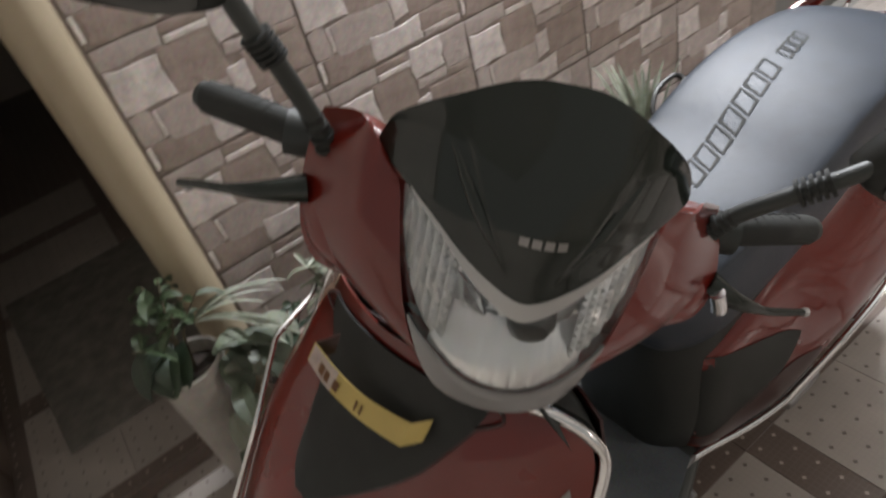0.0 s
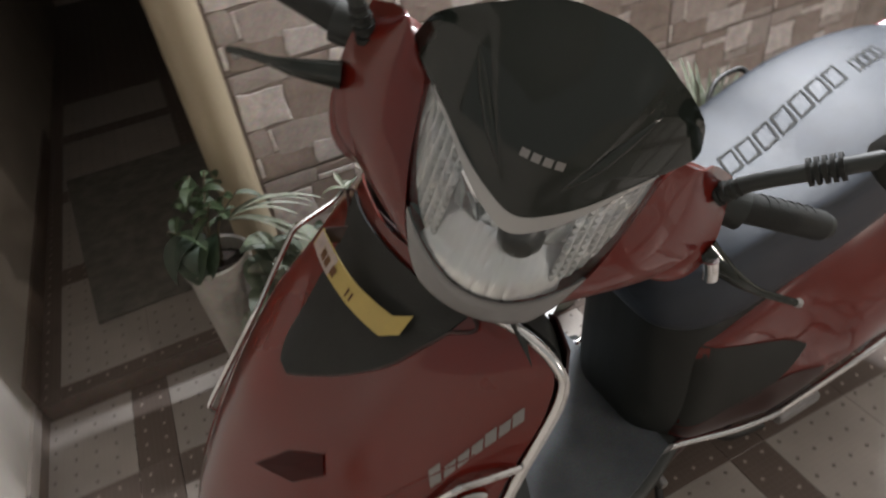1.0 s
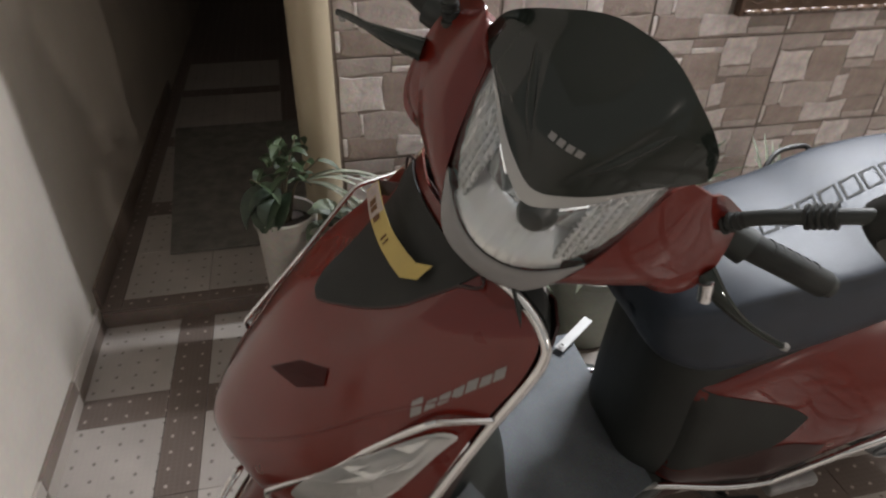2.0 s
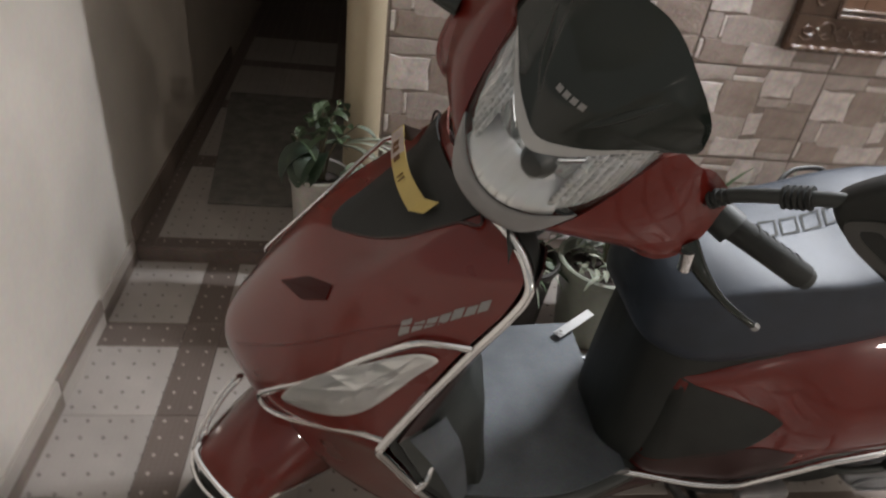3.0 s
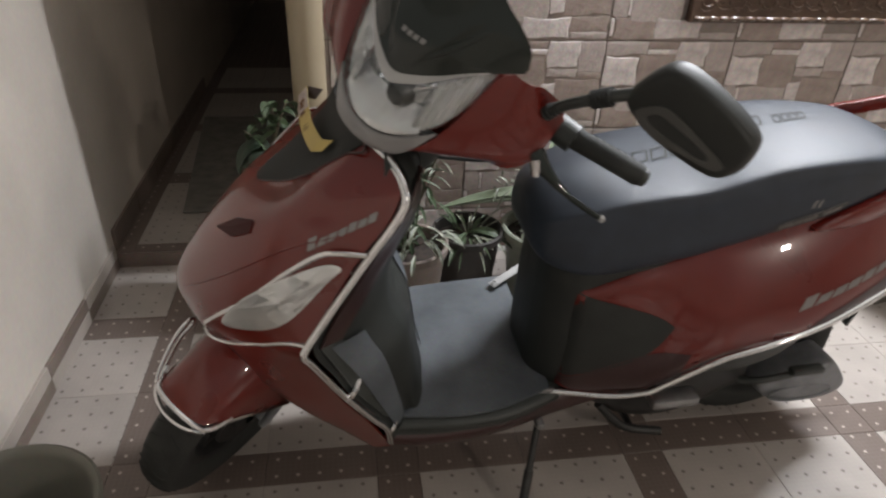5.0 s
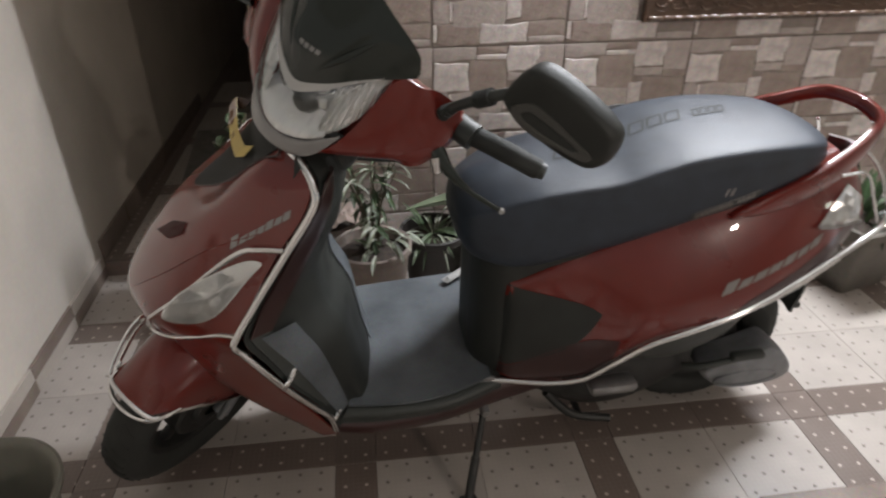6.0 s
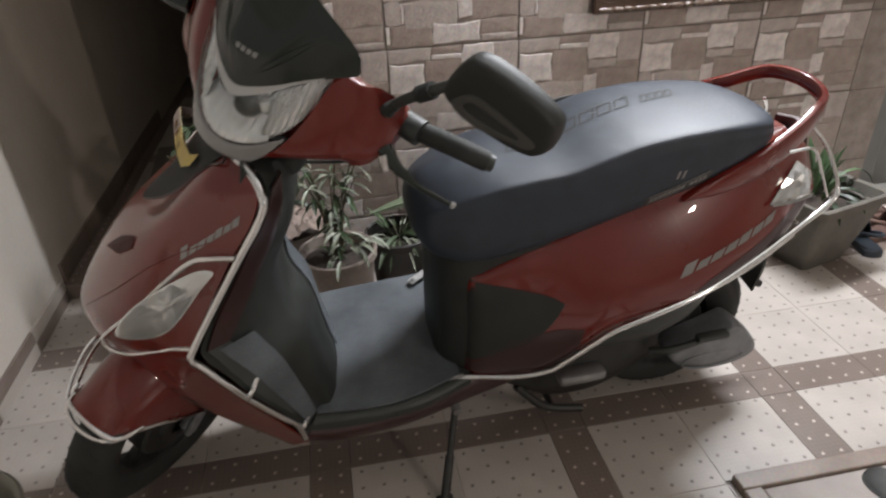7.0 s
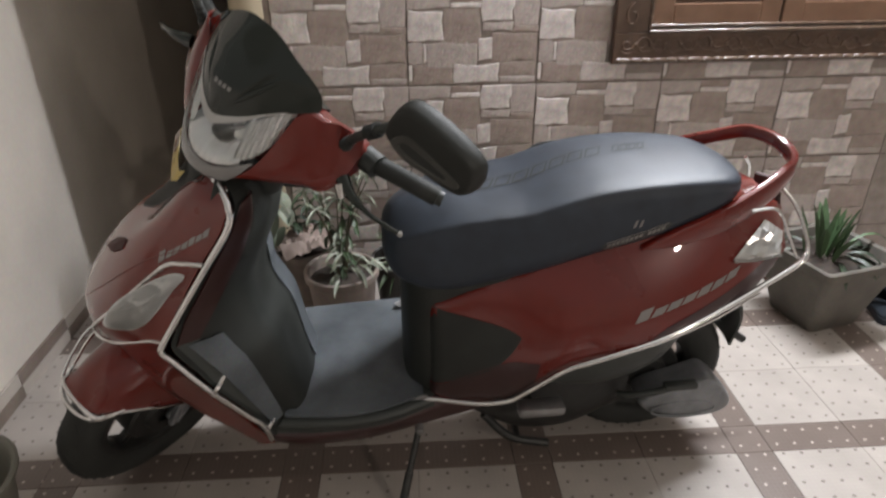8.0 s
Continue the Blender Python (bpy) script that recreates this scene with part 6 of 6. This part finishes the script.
xe = [-.811, -.711, -.211, -.111, .408, .509, 1.020, 1.121, 1.621, 1.722, 2.222, 2.323, 2.823, 2.924, 3.424, 3.525, 4.025, 4.126, 4.626, 4.727, 5.227]
ye = [1.216 - .586 * k for k in range(10)]
xs = []
for k in range(0, len(xe) - 1):
    if k % 2 == 0:
        xs.append((xe[k], xe[k + 1], True))
    else:
        m = (xe[k] + xe[k + 1]) / 2
        xs += [(xe[k], m, False), (m, xe[k + 1], False)]
ys = [(1.316, 1.559, False), (1.559, 1.802, False)]
for y0 in ye:
    ys.append((y0, y0 + .10, True))
    m = y0 - .243
    ys += [(m, y0, False), (y0 - .486, m, False)]
loose = []
for x0, x1, sx in spans(xs, LEFT_X, 5.2):
    for y0, y1, sy in spans(ys, -4.2, STEP_Y):
        if x1 > 1.385 and x0 < 2.385 and y0 < .395 and y1 > -.55:
            # the sump cover lies here: cut the tiles round it
            if y1 > .395 and y0 < .395:
                lay(floor, x0, x1, .395, y1, 0, T_BROWN if sx or sy else T_LIGHT, None)
            if x0 < 1.385:
                lay(floor, x0, 1.385, y0, min(y1, .395), 0, T_BROWN if sx or sy else T_LIGHT, None)
            if x1 > 2.385:
                lay(floor, 2.385, x1, y0, min(y1, .395), 0, T_BROWN if sx or sy else T_LIGHT, None)
            if y0 < -.55:
                lay(floor, max(x0, 1.385), min(x1, 2.385), y0, -.55, 0, T_BROWN if sx or sy else T_LIGHT, loose)
            continue
        near = x0 > -.5 and x1 < 2.95 and y0 > -.1
        lay(floor, x0, x1, y0, y1, 0, T_BROWN if sx or sy else T_LIGHT, None if near else loose)
# raised passage: nosing strip, then panels
px = [(LEFT_X, -.372, True), (-.372, -.122, False), (-.122, .128, False), (.128, .40, True)]
py = [(STEP_Y, 1.668, True), (1.668, 1.918, False), (1.918, 2.168, False), (2.168, 2.268, True), (2.268, 2.518, False), (2.518, 2.768, False), (2.768, 2.868, True), (2.868, 3.118, False), (3.118, 3.368, False), (3.368, 3.468, True), (3.468, 3.9, False), (3.9, 6.2, True)]
for x0, x1, sx in px:
    for y0, y1, sy in py:
        lay(step, x0, x1, y0, y1, STEP_Z, T_BROWN if sx or sy else T_LIGHT, None if y1 < 3.4 else loose)
for mat, nm in ((T_LIGHT, "far_tiles"), (T_BROWN, "far_border_tiles")):
    bm = bmesh.new()
    for me, x0, y0, z, mt in loose:
        if mt is not mat:
            continue
        k = len(bm.verts)
        bm.from_mesh(me)
        bm.verts.ensure_lookup_table()
        for v in bm.verts[k:]:
            v.co += Vector((x0, y0, z))
    tagged(part(nm, bm, mat, floor, smooth=False), kind="stuff")
# brown riser of the low step
riser = part("step_riser", block(LEFT_X + .01, .40, STEP_Y - .008, STEP_Y, 0.0, STEP_Z - .007, .002), SKIRT, step, smooth=False)


# dark thin sheet over part of the passage floor, wider towards the back
dm = block(-.26, .22, 1.885, 2.95, STEP_Z + .002, STEP_Z + .010, .003)
for v in dm.verts:
    v.co.x -= .09 * (v.co.y - 1.885) if v.co.x < 0 else 0
tagged(part("floor_mat", dm, DARK_SHEET, smooth=False), "dark thin sheet lying on the passage floor", "mat")
